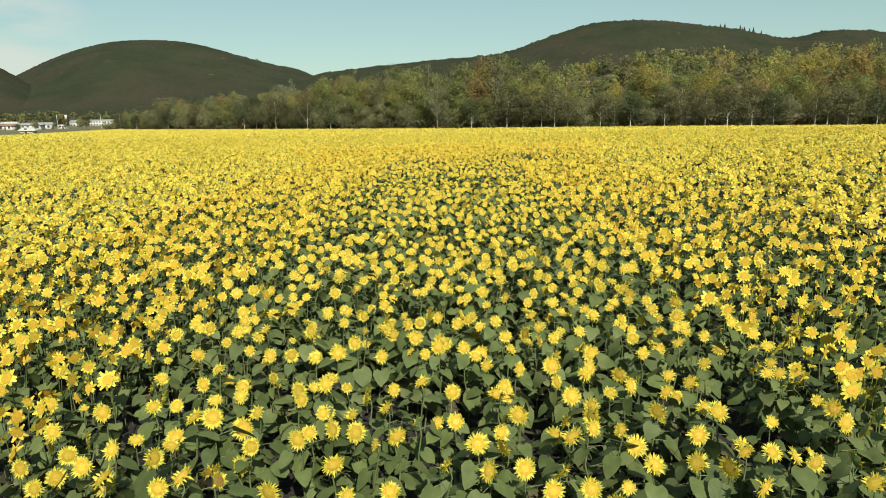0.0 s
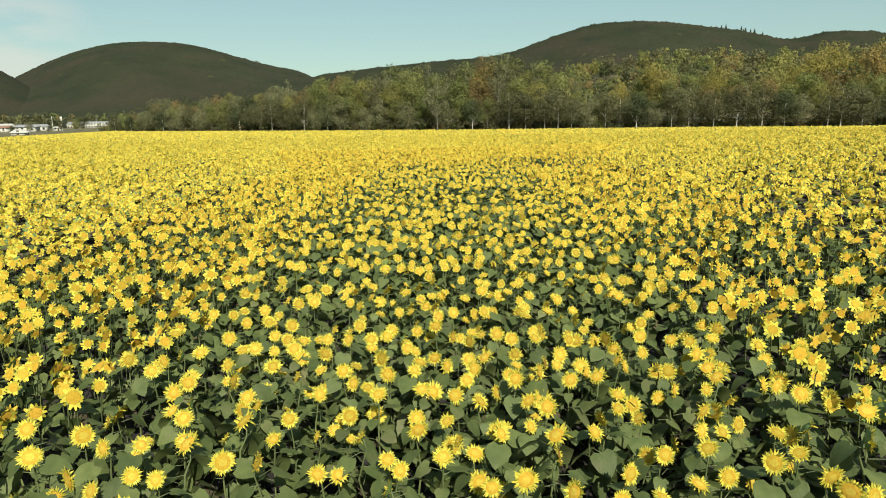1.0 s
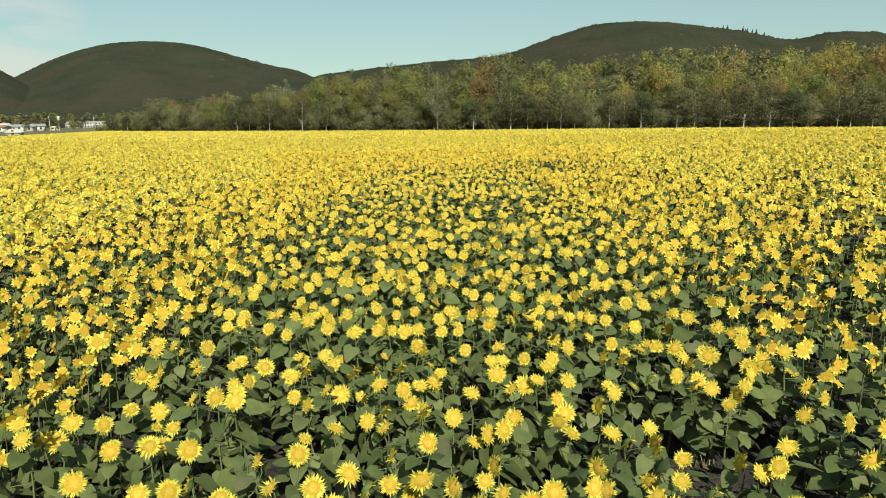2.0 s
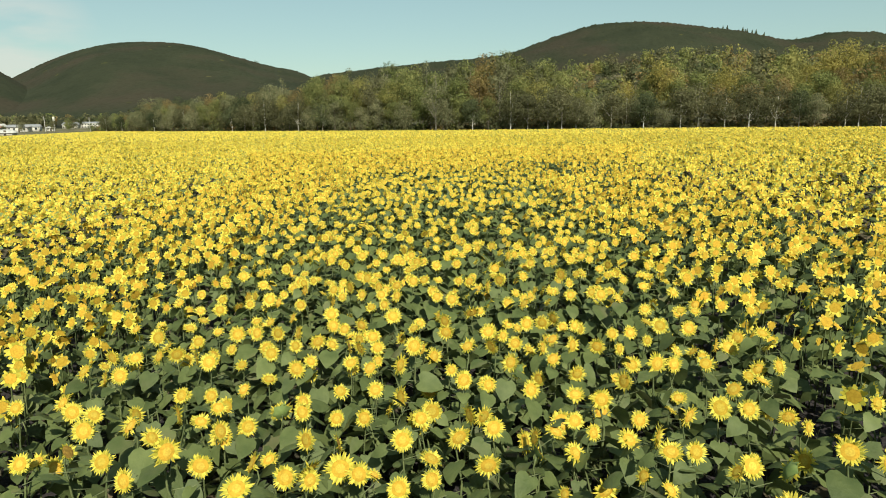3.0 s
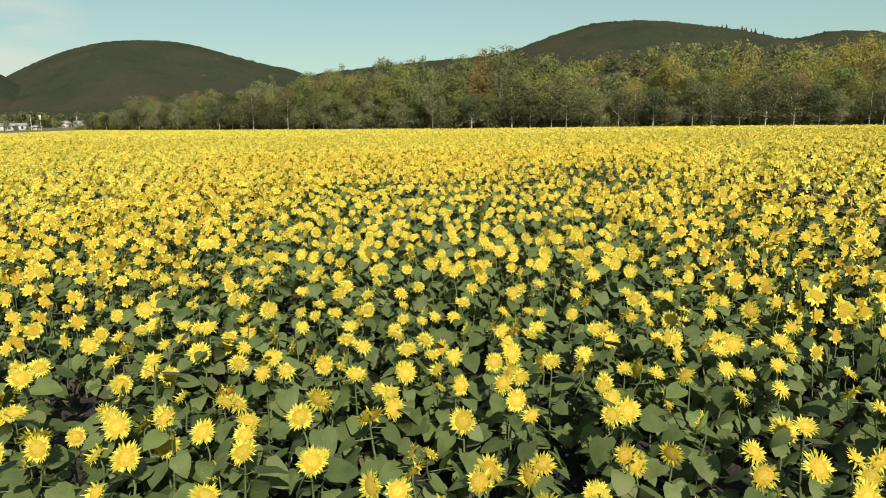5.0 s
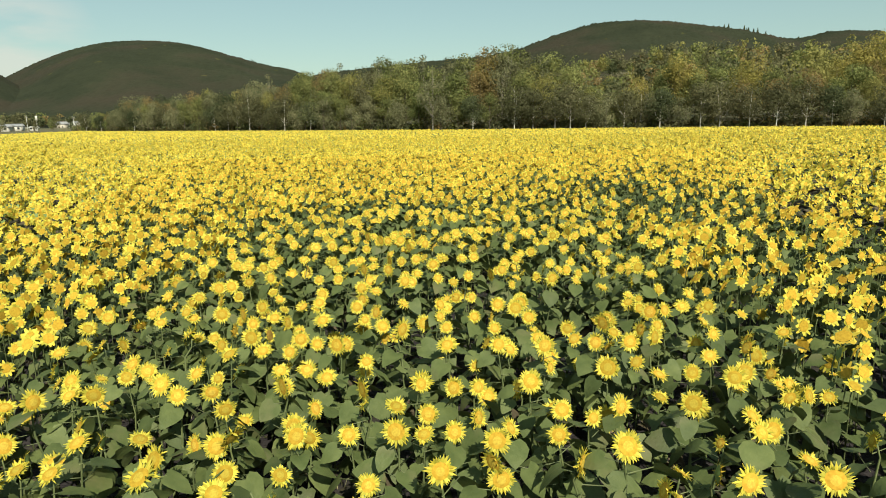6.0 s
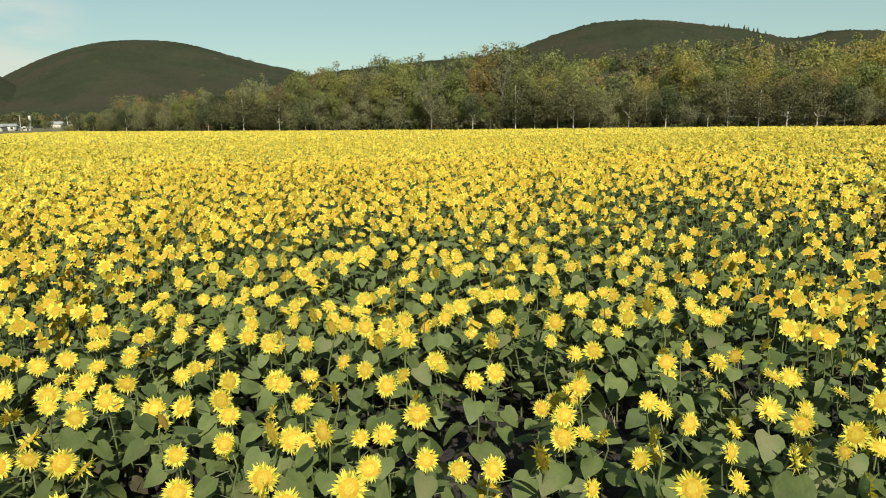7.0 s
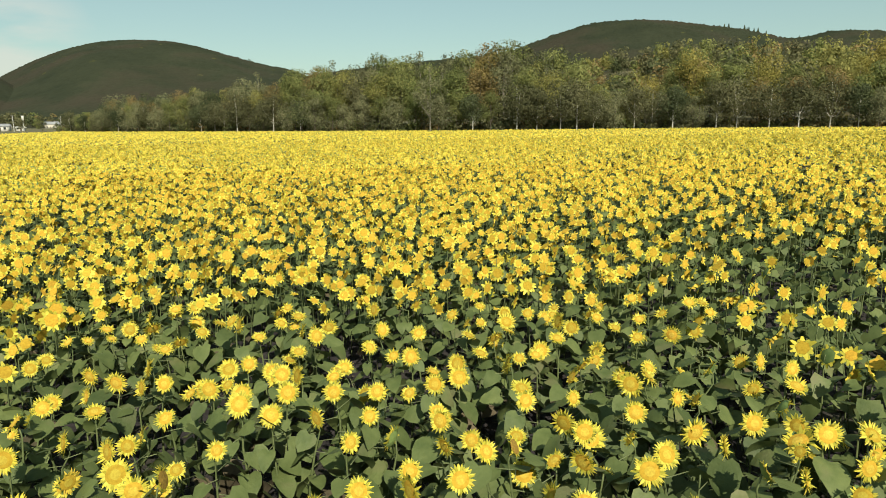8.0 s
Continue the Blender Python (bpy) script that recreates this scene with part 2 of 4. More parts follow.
def head_pieces(r, radius, withered=False, petals=17, rows=2, segs=2):
    """Petals, disc and bracts of a flower head that faces +z, the stalk coming from below."""
    disc_r = radius * r.uniform(0.53, 0.63)
    P = Soup()
    gap = r.uniform(0, 6.28)  # a side on which petals are shrivelled or gone
    for row in range(rows):
        for k in range(petals):
            a = (k + 0.5 * row + r.uniform(-0.3, 0.3)) * 2 * math.pi / petals
            shy = 0.5 + 0.5 * math.cos(a - gap)
            if withered and r.random() < 0.15 + 0.30 * shy:
                continue
            ln = (radius - disc_r * 0.9) * r.uniform(0.68, 1.28) * (1 - (0.35 if withered else 0.12) * shy)
            wd = radius * (r.uniform(0.056, 0.096) if segs == 2 else r.uniform(0.19, 0.28))
            lift = r.normal(0.30 - 0.34 * row, 0.34) + (0.75 * r.random() * shy if withered else 0)
            curl = r.normal(-0.12, 0.22) * (2.6 if withered else 1.0)
            side = r.normal(0, 0.10) * ln
            pts = []
            for s, ww in ((0, 0.70), (0.45, 1.0), (1.0, 0.10)) if segs == 2 else ((0, 0.9), (1.0, 0.34)):
                z = math.sin(lift) * s * ln + curl * s * s * ln * 0.6
                x = disc_r * 0.9 + math.cos(lift) * s * ln
                pts += [(x, ww * wd + side * s * s, z), (x, -ww * wd + side * s * s, z)]
            tri = [(0, 1, 3), (0, 3, 2), (2, 3, 5), (2, 5, 4)] if segs == 2 else [(0, 1, 3), (0, 3, 2)]
            P.add(np.array(pts) @ turn("z", a).T, tri, 1 if row == 0 and r.random() < 0.42 else 0)
    n = 12 if segs == 2 else 6
    ang = np.arange(n) * 2 * math.pi / n
    ring = lambda rr, z: np.c_[rr * np.cos(ang), rr * np.sin(ang), np.full(n, z)]  # noqa: E731
    band = lambda o, i: [x for k in range(n) for x in ((o + k, o + (k + 1) % n, i + (k + 1) % n), (o + k, i + (k + 1) % n, i + k))]  # noqa: E731
    dip = r.uniform(-0.12, 0.10)
    dv = np.concatenate([ring(disc_r, 0.02 * radius), ring(disc_r * 0.52, 0.075 * radius), [(0, 0, (0.065 + 0.5 * dip) * radius)]])
    D = (dv, np.array(band(0, n) + [(n + k, n + (k + 1) % n, 2 * n) for k in range(n)]), np.repeat([0, 1], [2 * n, n]))
    bv = np.concatenate([ring(disc_r * (1.1 + 0.45 * (np.arange(n) % 2)), -0.03 * radius), ring(disc_r * 0.8, -0.22 * radius), [(0, 0, -0.36 * radius)]])
    bt = [(b, a, c) for a, b, c in band(0, n)] + [(n + (k + 1) % n, n + k, 2 * n) for k in range(n)]
    B = Soup().add(bv, bt)
    if segs < 2:
        fan = [(k, (k + 1) % n, n) for k in range(n)]
        D = (np.vstack([ring(disc_r, 0.03 * radius), [(0, 0, 0.06 * radius)]]), np.array(fan), np.zeros(n, int))
        return P.arrays(), D, (np.vstack([ring(disc_r * 1.2, -0.01 * radius), [(0, 0, -0.3 * radius)]]), np.array([(b, a, c) for a, b, c in fan]))
    return P.arrays(), D, B.arrays()[:2]


def sunflower_pieces(seed, fine=True, mood=""):
    """All the pieces of one plant, foot at the origin: a list of (name, verts, tris, material).

    mood: "open" faces the light in full bloom, "turned" looks aside and is past its best, "green" has no flower.
    """
    r = np.random.default_rng(seed)
    tall = r.uniform(0.84, 1.10) * (0.82 if mood == "green" else 1.0)
    out = []
    # facing: mostly towards the light (-y), some turned aside
    yaw = r.normal(-0.02, 0.62) if r.random() < 0.86 else r.uniform(-math.pi, math.pi)
    up = r.normal(0.38, 0.40 if fine else 0.52)
    kind = r.random()
    if mood == "open":
        yaw, up, kind = r.normal(0.0, 0.40), r.normal(0.34, 0.26), r.uniform(0.26, 0.92)
    elif mood == "turned":
        yaw, up, kind = r.choice([-1, 1]) * r.uniform(0.6, 1.7), r.normal(0.5, 0.4), r.uniform(0.0, 0.55)
    withered, ripe, bud = kind < 0.32, 0.26 < kind < (0.31 if fine else 0.28), kind > 0.93
    radius = (r.uniform(0.088, 0.124) if fine else r.uniform(0.090, 0.130)) * (0.62 if bud else 1.0) * (0.85 if mood else 1.0)
    facing = np.array([math.sin(yaw) * math.cos(up), -math.cos(yaw) * math.cos(up), math.sin(up)])
    lean = np.array([r.normal(0, 0.04), r.normal(-0.02, 0.04), 0])
    top = np.array([0, 0, tall]) + lean - facing * radius * 0.3
    neck = np.array([0, 0, tall - 0.12]) + lean * 0.8 - np.array([facing[0], facing[1], 0]) * 0.05
    bend = np.array([r.normal(0, 0.015), r.normal(0, 0.015), 0])
    pts = [np.zeros(3) - [0, 0, 0.03], np.array([0, 0, 0.35]) + lean * 0.2 + bend, np.array([0, 0, 0.65]) + lean * 0.5 - bend, neck, top]
    rad = [0.012, 0.011, 0.009, 0.0068, 0.0062]
    sides = 5
    if not fine:
        pts, rad, sides = [pts[0], pts[3], pts[4]], [0.012, 0.0075, 0.0065], 3
    out.append(("stem", *tube(pts, rad, sides), "stem"))
    # leaves
    count = int(r.integers(8, 11)) if fine else 5
    for k in range(count):
        h = (0.30 + (0.67 if fine else 0.56) * (k + r.uniform(-0.3, 0.3)) / count) * tall
        ang = k * 2.4 + r.uniform(-0.5, 0.5)
        size = (r.uniform(0.15, 0.26) if fine else r.uniform(0.16, 0.25)) * (1.0 if h < 0.75 * tall else 0.85)
        stalk = r.uniform(0.06, 0.17)
        rise = r.uniform(0.0, 0.5)
        root = np.array([0, 0, h]) + lean * h / tall
        way = np.array([math.cos(ang), math.sin(ang), 0])
        tip = root + way * stalk * math.cos(rise) + np.array([0, 0, stalk * math.sin(rise)])
        v, t = leaf_piece(r, size, size * r.uniform(0.85, 1.02), fine)
        pitch = r.uniform(-0.05, 0.80)
        v = v @ turn("x", r.normal(0, 0.30)).T @ turn("y", pitch).T @ turn("z", ang).T + tip
        S = Soup().add(v, t)
        if fine:
            S.add(*tube([root, tip], [0.004, 0.0032], 3), 1)
        v, t, m = S.arrays()
        tone = "litter" if r.random() < (0.5 if h < 0.36 * tall else 0.0) else "leaf"
        out.append(("leaf", v, t, [tone if k == 0 else "stalk" for k in m] if fine else tone))
    if mood == "green":
        return out
    # head
    P, D, B = head_pieces(r, radius, withered, int(r.integers(24, 31)) if fine else 13, 2 if fine else 1, 2 if fine else 1)
    if not fine:
        P = (P[0], P[1], P[2] * 0)
    z = facing
    x = np.cross([0, 0, 1.0], z)
    x /= np.linalg.norm(x) + 1e-9
    y = np.cross(z, x)
    R = np.stack([x, y, z], 1) @ turn("z", r.uniform(0, 6))
    place = lambda v: v @ R.T + top + facing * radius * 0.3  # noqa: E731
    out.append(("calyx", place(B[0]), B[1], "calyx"))
    tone = "dry_petal" if withered and r.random() < (0.45 if fine else 0.7) else "petal"
    out.append(("petal_ring", place(P[0]), P[1], [tone if k == 0 else "deep_petal" for k in P[2]]))
    out.append(("disc", place(D[0]), D[1], "ripe" if ripe else [("disc", "core")[k] for k in D[2]]))
    return out


FLOWER_MATS = {"stem": M_STEM, "stalk": M_STALK, "leaf": M_LEAF, "litter": M_DRY, "calyx": M_CALYX, "petal": M_PETAL, "deep_petal": M_PETAL_DEEP, "dry_petal": M_PETAL_DRY, "disc": M_DISC, "core": M_CORE, "ripe": M_DISC_BROWN}
FLOWER_ORDER = list(FLOWER_MATS)


def plant_arrays(seed, fine, mood=""):
    S = Soup()
    for _, v, t, m in sunflower_pieces(seed, fine, mood):
        S.add(v, t, FLOWER_ORDER.index(m) if isinstance(m, str) else [FLOWER_ORDER.index(k) for k in m])
    return S.arrays()


def far_plant_arrays(seed, n=8, blades=3):
    """A distant plant: a tilted many-pointed head, its dark centre, and a few blades below."""
    r = np.random.default_rng(seed)
    S = Soup()
    yaw, up = r.normal(-0.02, 0.75), r.normal(0.40, 0.42)
    facing = np.array([math.sin(yaw) * math.cos(up), -math.cos(yaw) * math.cos(up), math.sin(up)])
    x = np.cross([0, 0, 1.0], facing)
    x /= np.linalg.norm(x)
    y = np.cross(facing, x)
    top = np.array([r.normal(0, 0.03), r.normal(0, 0.03), r.uniform(0.86, 1.10)])
    rad = r.uniform(0.112, 0.144)
    ang = np.arange(n) * 2 * math.pi / n + r.uniform(0, 6)
    tones = [FLOWER_ORDER.index(k) for k in ("petal", "deep_petal", "dry_petal", "calyx")]
    # extra withered and deep petals in the farthest heads also paint in their shade
    share = ([0.46, 0.25, 0.23, 0.06] if n > 5 else [0.14, 0.28, 0.48, 0.10]) if r.random() < 0.86 else [0.08, 0.10, 0.36, 0.46]
    spread = lambda q: (np.cos(q)[:, None] * x + np.sin(q)[:, None] * y)  # noqa: E731
    lift = facing * r.uniform(-0.060, 0.075, n)[:, None]
    tip = top + spread(ang + r.normal(0, 0.1, n)) * (rad * r.uniform(0.85, 1.25, n))[:, None] + lift
    if n > 5:  # petals one by one round a domed disc
        half = 0.84 * math.pi / n
        reach = (rad * r.uniform(0.88, 1.26, n))[:, None]
        left, right = top + spread(ang - half) * reach + lift, top + spread(ang + half) * reach * r.uniform(0.85, 1.1, (n, 1)) + lift
        S.add(np.stack([np.repeat(top[None], n, 0), left, right], 1).reshape(-1, 3), np.arange(3 * n).reshape(-1, 3), r.choice(tones, n, p=share))
        q = np.arange(4) * math.pi / 2 + ang[0]
        S.add(np.vstack([top + spread(q) * rad * 0.52 + facing * 0.008, top + facing * 0.024]), [(k, (k + 1) % 4, 4) for k in range(4)], FLOWER_ORDER.index("disc"))
    else:
        S.add(np.vstack([tip, top + facing * 0.02]), [(k, (k + 1) % n, n) for k in range(n)], r.choice(tones, n, p=share))
    for k in range(blades):
        a = k * 2.1 + r.uniform(0, 1.5)
        d = np.array([math.cos(a), math.sin(a), 0])
        s = np.array([-d[1], d[0], 0])
        h, ln = r.uniform(0.45, 0.80), r.uniform(0.26, 0.40)
        p = np.array([0, 0, h]) + d * 0.06
        q = p + d * ln + np.array([0, 0, -r.uniform(0.02, 0.2)])
        S.add(np.array([p + s * 0.17, p - s * 0.17, q]), [(0, 1, 2)], FLOWER_ORDER.index("litter" if r.random() < 0.42 else "leaf"))
    return S.arrays()


def scatter(name, variants, xs, ys, turns, scales, pick, label):
    """Joins many plants into one mesh."""
    vs, ts, ms, base = [], [], [], 0
    zs = land(xs, ys)
    for k, (v, t, m) in enumerate(variants):
        sel = np.where(pick == k)[0]
        if not len(sel):
            continue
        c, s, sc = np.cos(turns[sel])[:, None], np.sin(turns[sel])[:, None], scales[sel][:, None]
        X = (v[None, :, 0] * c - v[None, :, 1] * s) * sc + xs[sel][:, None]
        Y = (v[None, :, 0] * s + v[None, :, 1] * c) * sc + ys[sel][:, None]
        Z = v[None, :, 2] * sc + zs[sel][:, None]
        vs.append(np.stack([X, Y, Z], -1).reshape(-1, 3))
        ts.append((t[None] + (np.arange(len(sel)) * len(v))[:, None, None] + base).reshape(-1, 3))
        ms.append(np.tile(m, len(sel)))
        base += len(v) * len(sel)
    ob = new(name, mesh_from(name, np.concatenate(vs), np.concatenate(ts), list(FLOWER_MATS.values()), np.concatenate(ms)))
    return tagged(ob, label, "sunflowers", kind="stuff")


# ---- ground ----
def build_ground():
    xs = np.unique(np.concatenate([np.linspace(-12, 12, 49), np.linspace(-300, 300, 61), np.array([-4500, -3000, -1800, -1000, -600, -420, 420, 600, 1000, 1800, 3000, 4500])]))
    ys = np.unique(np.concatenate([np.linspace(2, 54, 79), np.linspace(-60, 700, 77), np.array([-4500, -2500, -1200, -500, -200, 900, 1200, 2000, 3000, 4500])]))
    X, Y = np.meshgrid(xs, ys)
    bump = 0.018 * np.sin(X * 2.1 + np.sin(Y * 1.3)) * np.cos(Y * 1.7) * (np.abs(X) < 12.5) * (Y < 55)
    V = np.stack([X, Y, land(X, Y) + bump], -1).reshape(-1, 3)
    nx, ny = len(xs), len(ys)
    i = (np.arange(ny - 1)[:, None] * nx + np.arange(nx - 1)[None]).ravel()
    T = np.concatenate([np.c_[i, i + 1, i + nx + 1], np.c_[i, i + nx + 1, i + nx]])
    soil = material("dark field soil and rough grass", (0.017, 0.014, 0.015), (0.042, 0.034, 0.034), 5, 0.95, 0.0, 0.8, 18,
                    accent=(0.050, 0.044, 0.026), accent_scale=0.9, accent_at=0.63)
    meadow = material("rough dry meadow grass", (0.070, 0.066, 0.034), (0.135, 0.117, 0.062), 0.8, 0.95, 0.0, 0.6, 4,
                      accent=(0.16, 0.13, 0.07), accent_scale=0.05, accent_at=0.55)
    mid = V[T].mean(1)
    outside = (mid[:, 1] > treeline(mid[:, 0]) - 9) | (mid[:, 0] < -120 - 0.26 * (mid[:, 1] - 177)) | (mid[:, 1] < -8) | (np.abs(mid[:, 0]) > 170)
    ob = new("ground", mesh_from("ground", V, T, [soil, meadow], outside.astype(int)))
    tagged(ob, "dark crumbly field soil with weeds, reaching to the hills", "ground", kind="structure")


build_ground()


# ---- hills ----
def build_hill(name, px, pz, ridge_y, foot, back, seed, spacing, lowest, label, mats=(M_WOODS, M_WOODS_LIGHT), bumpy=0.12):
    """A wooded hill whose crest runs through (px, pz) at about ridge_y, with crowns of trees all over its face."""
    r = np.random.default_rng(seed)
    px, pz = np.array(px, float), np.array(pz, float)

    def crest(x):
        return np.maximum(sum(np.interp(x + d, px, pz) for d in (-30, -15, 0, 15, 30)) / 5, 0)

    def height(x, y):
        d = np.where(y < ridge_y, (ridge_y - y) / foot, (y - ridge_y) / back)
        k = np.clip(1 - d, 0, 1)
        folds = 1 + 0.10 * np.sin(x / 61 + y / 140) * np.sin(y / 90 + x / 200) * (1 - k) * 2
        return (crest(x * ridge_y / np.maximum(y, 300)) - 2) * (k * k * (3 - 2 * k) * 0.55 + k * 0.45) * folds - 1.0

    xs, ys = np.linspace(px[0], px[-1], 90), np.linspace(ridge_y - foot, ridge_y + back, 50)
    X, Y = np.meshgrid(xs, ys)
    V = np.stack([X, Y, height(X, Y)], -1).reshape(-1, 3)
    nx = len(xs)
    i = (np.arange(len(ys) - 1)[:, None] * nx + np.arange(nx - 1)[None]).ravel()
    T = np.concatenate([np.c_[i, i + 1, i + nx + 1], np.c_[i, i + nx + 1, i + nx]])
    hill = tagged(new(name, mesh_from(name, V, T, [mats[0]])), label, "hill", kind="structure")
    # tree crowns over the face
    ang = np.arange(6) * math.pi / 3
    iv = np.vstack([np.c_[np.cos(ang), np.sin(ang), np.full(6, -0.35)], [(0, 0, 0.9)]])
    it = np.array([(k, (k + 1) % 6, 6) for k in range(6)])
    n = int((px[-1] - px[0]) * (foot + 60) / spacing**2)
    cx, cy = r.uniform(px[0], px[-1], n), r.uniform(ridge_y - foot, ridge_y + 60, n)
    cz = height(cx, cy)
    keep = (cz > lowest) & (cy < ridge_y + 40)
    cx, cy, cz = cx[keep], cy[keep], cz[keep]
    n = len(cx)
    size = r.uniform(0.65, 1.25, n) * spacing
    tall = size * r.uniform(0.28, 0.55, n) * (0.42 if bumpy < 0.2 else 0.8)
    # taller stands along the crest
    stand = np.clip(np.sin(cx / 13 + 2.0 * np.sin(cx / 37)) + 0.5 * np.sin(cx / 5.3), 0, None)
    crest_wood = stand * (np.abs(cy - ridge_y) < 45)
    tall, size = tall * (1 + bumpy * crest_wood), size * (1 + 0.6 * bumpy * crest_wood)
    jit = r.uniform(0.65, 1.35, (n, len(iv), 1))
    W = iv[None] * jit * np.stack([size, size, tall], -1)[:, None] + np.stack([cx, cy, 0 * cz], -1)[:, None]
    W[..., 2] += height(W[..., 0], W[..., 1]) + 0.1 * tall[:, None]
    T = (it[None] + (np.arange(n) * len(iv))[:, None, None]).reshape(-1, 3)
    idx = np.repeat((r.random(n) < 0.006).astype(int), len(it))
    me = mesh_from("hill_woods", W.reshape(-1, 3), T, list(mats), idx)
    me.polygons.foreach_set("use_smooth", np.ones(len(T), bool))
    ob = new("hill_woods", me)
    ob.parent = hill
    tagged(ob, "dense dark green woods just turning brown", kind="stuff")


build_hill("hill", [-1290, -1150, -1015, -960, -902, -840, -779, -740, -699, -620, -550, -490, -462, -440, -428, -390, -359, -313, -200, -60],
           [0, 60, 120, 144, 166, 183, 194, 195, 196, 190, 176, 158, 149, 152, 134, 134, 129, 110, 50, 0], 1600, 760, 500, 3, 6.4, 6,
           "rounded hill covered in dark green woods")
build_hill("hill_2", [-560, -440, -306, -200, -119, 0, 80, 130, 186, 245, 304, 360, 408, 475, 540, 600, 672, 730, 778, 815, 856, 900, 947, 1023, 1150, 1350],
           [0, 60, 112, 124, 131, 140, 145, 152, 168, 190, 208, 219, 223, 222, 216, 206, 200, 190, 177, 178, 187, 194, 194, 189, 155, 0], 1600, 800, 500, 4, 6.2, 66,
           "long wooded hill with dark green and brown trees", bumpy=0.55)
build_hill("hill_3", [-1500, -1250, -1050, -950, -876, -831, -787, -754, -700, -640], [0, 95, 137, 134, 126, 99, 70, 50, 24, 0], 1300, 350, 300, 5, 6.4, 6,
           "wooded spur of a dark green hill")


# ---- trees ----
def crown_mesh(seed, height, width, base, colour, leaves=760, airy=0.0, blobs=22):
    """Leaf clumps gathered in uneven bunches; gaps between the bunches."""
    r = np.random.default_rng(seed)
    V = []
    mid, half = (base + height) / 2, (height - base) / 2
    centres = []
    for _ in range(blobs):
        d = r.normal(size=3)
        d /= np.linalg.norm(d)
        q = r.uniform(0.35, 0.92) ** 0.8
        taper = 1.0 - 0.35 * max(d[2], 0) * q
        centres.append((d * q * np.array([width / 2 * taper, width / 2 * taper, half]) * 0.86 + [0, 0, mid], r.uniform(0.15, 0.26) * width * (0.66 if airy > 0.5 else 1.2)))
    per = leaves // blobs
    for c, rad in centres:
        d = r.normal(size=(per, 3))
        d /= np.linalg.norm(d, axis=1)[:, None]
        p = c + d * rad * r.uniform(0.70, 1.06, (per, 1)) * [1, 1, 0.78]
        size = r.uniform(0.13, 0.32, (per, 1)) * (1 - 0.3 * airy) * (height / 16) ** 0.5
        nrm = d + r.normal(0, 0.30, (per, 3)) + [0, 0, 0.15]
        nrm /= np.linalg.norm(nrm, axis=1)[:, None]
        a = np.cross(nrm, r.normal(size=(per, 3)))
        a /= np.linalg.norm(a, axis=1)[:, None]
        b = np.cross(nrm, a)
        V.append(np.stack([p + a * size, p - a * size * 0.6 + b * size * 0.8, p - a * size * 0.6 - b * size * r.uniform(0.6, 1.0, (per, 1))], 1).reshape(-1, 3))
    T = np.arange(3 * per * len(centres)).reshape(-1, 3)
    return mesh_from("crown", np.concatenate(V), T, [M_TREE[colour]]), centres


def tree(seed, height, width, base, colour, pale, label, airy=0.0, leaves=620):
    """A tree: tapered trunk with limbs, and a crown of leaf clumps."""
    r = np.random.default_rng(seed + 500)
    me, centres = crown_mesh(seed, height, width, base, colour, leaves, airy, 44 if airy > 0.5 else 18)
    S = Soup()
    lean = r.normal(0, 0.02, 2) * height
    thick = 0.008 * height + 0.04
    spine = [np.array([lean[0] * s * s, lean[1] * s * s, s * height * 0.82 - 0.3 * (s == 0)]) for s in (0, 0.25, 0.5, 0.75, 1.0)]
    S.add(*tube(spine, [thick, thick * 0.8, thick * 0.6, thick * 0.4, thick * 0.12], 7))
    for c, rad in centres[: 7 + int(10 * airy)]:
        s = float(np.clip((c[2] - 0.25 * height) / (0.82 * height), 0.34, 0.85)) * r.uniform(0.75, 0.95)
        p = np.array([lean[0] * s * s, lean[1] * s * s, s * height * 0.82])
        S.add(*tube([p, (p + c) / 2 + [0, 0, -0.03 * height], c + [0, 0, 0.3 * rad]], [thick * 0.32, thick * 0.2, thick * 0.06], 4))
    top = new("tree", None)
    part("trunk", S.mesh("trunk", [M_BARK_GREY if airy > 0.5 else M_BARK if pale else M_BARK_DARK]), top, "pale grey trunk" if pale else "")
    part("crown", me, top)
    return tagged(top, label, "tree", "trees along the field edge")


TREE_KINDS = [
    # height, crown width, crown base, colour, pale trunk, airy, label
    (10, 8.0, 1.7, "olive", True, 0.0, "low olive-green tree with a pale trunk at the field edge"),
    (11, 8.6, 2.0, "olive", True, 0.1, "round dull olive tree with a pale trunk"),
    (9, 7.6, 1.4, "dark", True, 0.0, "low and dense dark green tree at the field edge"),
    (9, 7.2, 0.9, "grey", False, 0.3, "small thin tree, greyish and half bare"),
    (17, 10.5, 2.0, "green", False, 0.0, "tall green broadleaf tree of the wood"),
    (18, 11.0, 2.2, "lime", False, 0.0, "tall yellow-green tree of the wood"),
    (19, 11.5, 2.5, "yellow", False, 0.1, "tall tree with yellowing autumn leaves"),
    (20, 11.5, 3.0, "golden", False, 0.1, "tall tree with golden autumn leaves"),
    (17, 10.0, 2.5, "rust", False, 0.25, "rust-brown autumn tree with thin foliage"),
    (19, 10.5, 3.2, "grey", True, 0.6, "half-bare tree with a pale forked trunk"),
    (16, 10.5, 1.8, "olive", False, 0.1, "broad olive-green tree of the wood"),
    (18, 10.5, 2.0, "dark", False, 0.0, "dense dark green tree of the wood"),
    (19, 9.5, 3.0, "orange", False, 0.1, "tall tree with orange-brown autumn leaves"),
]
_protos, _used = {}, set()


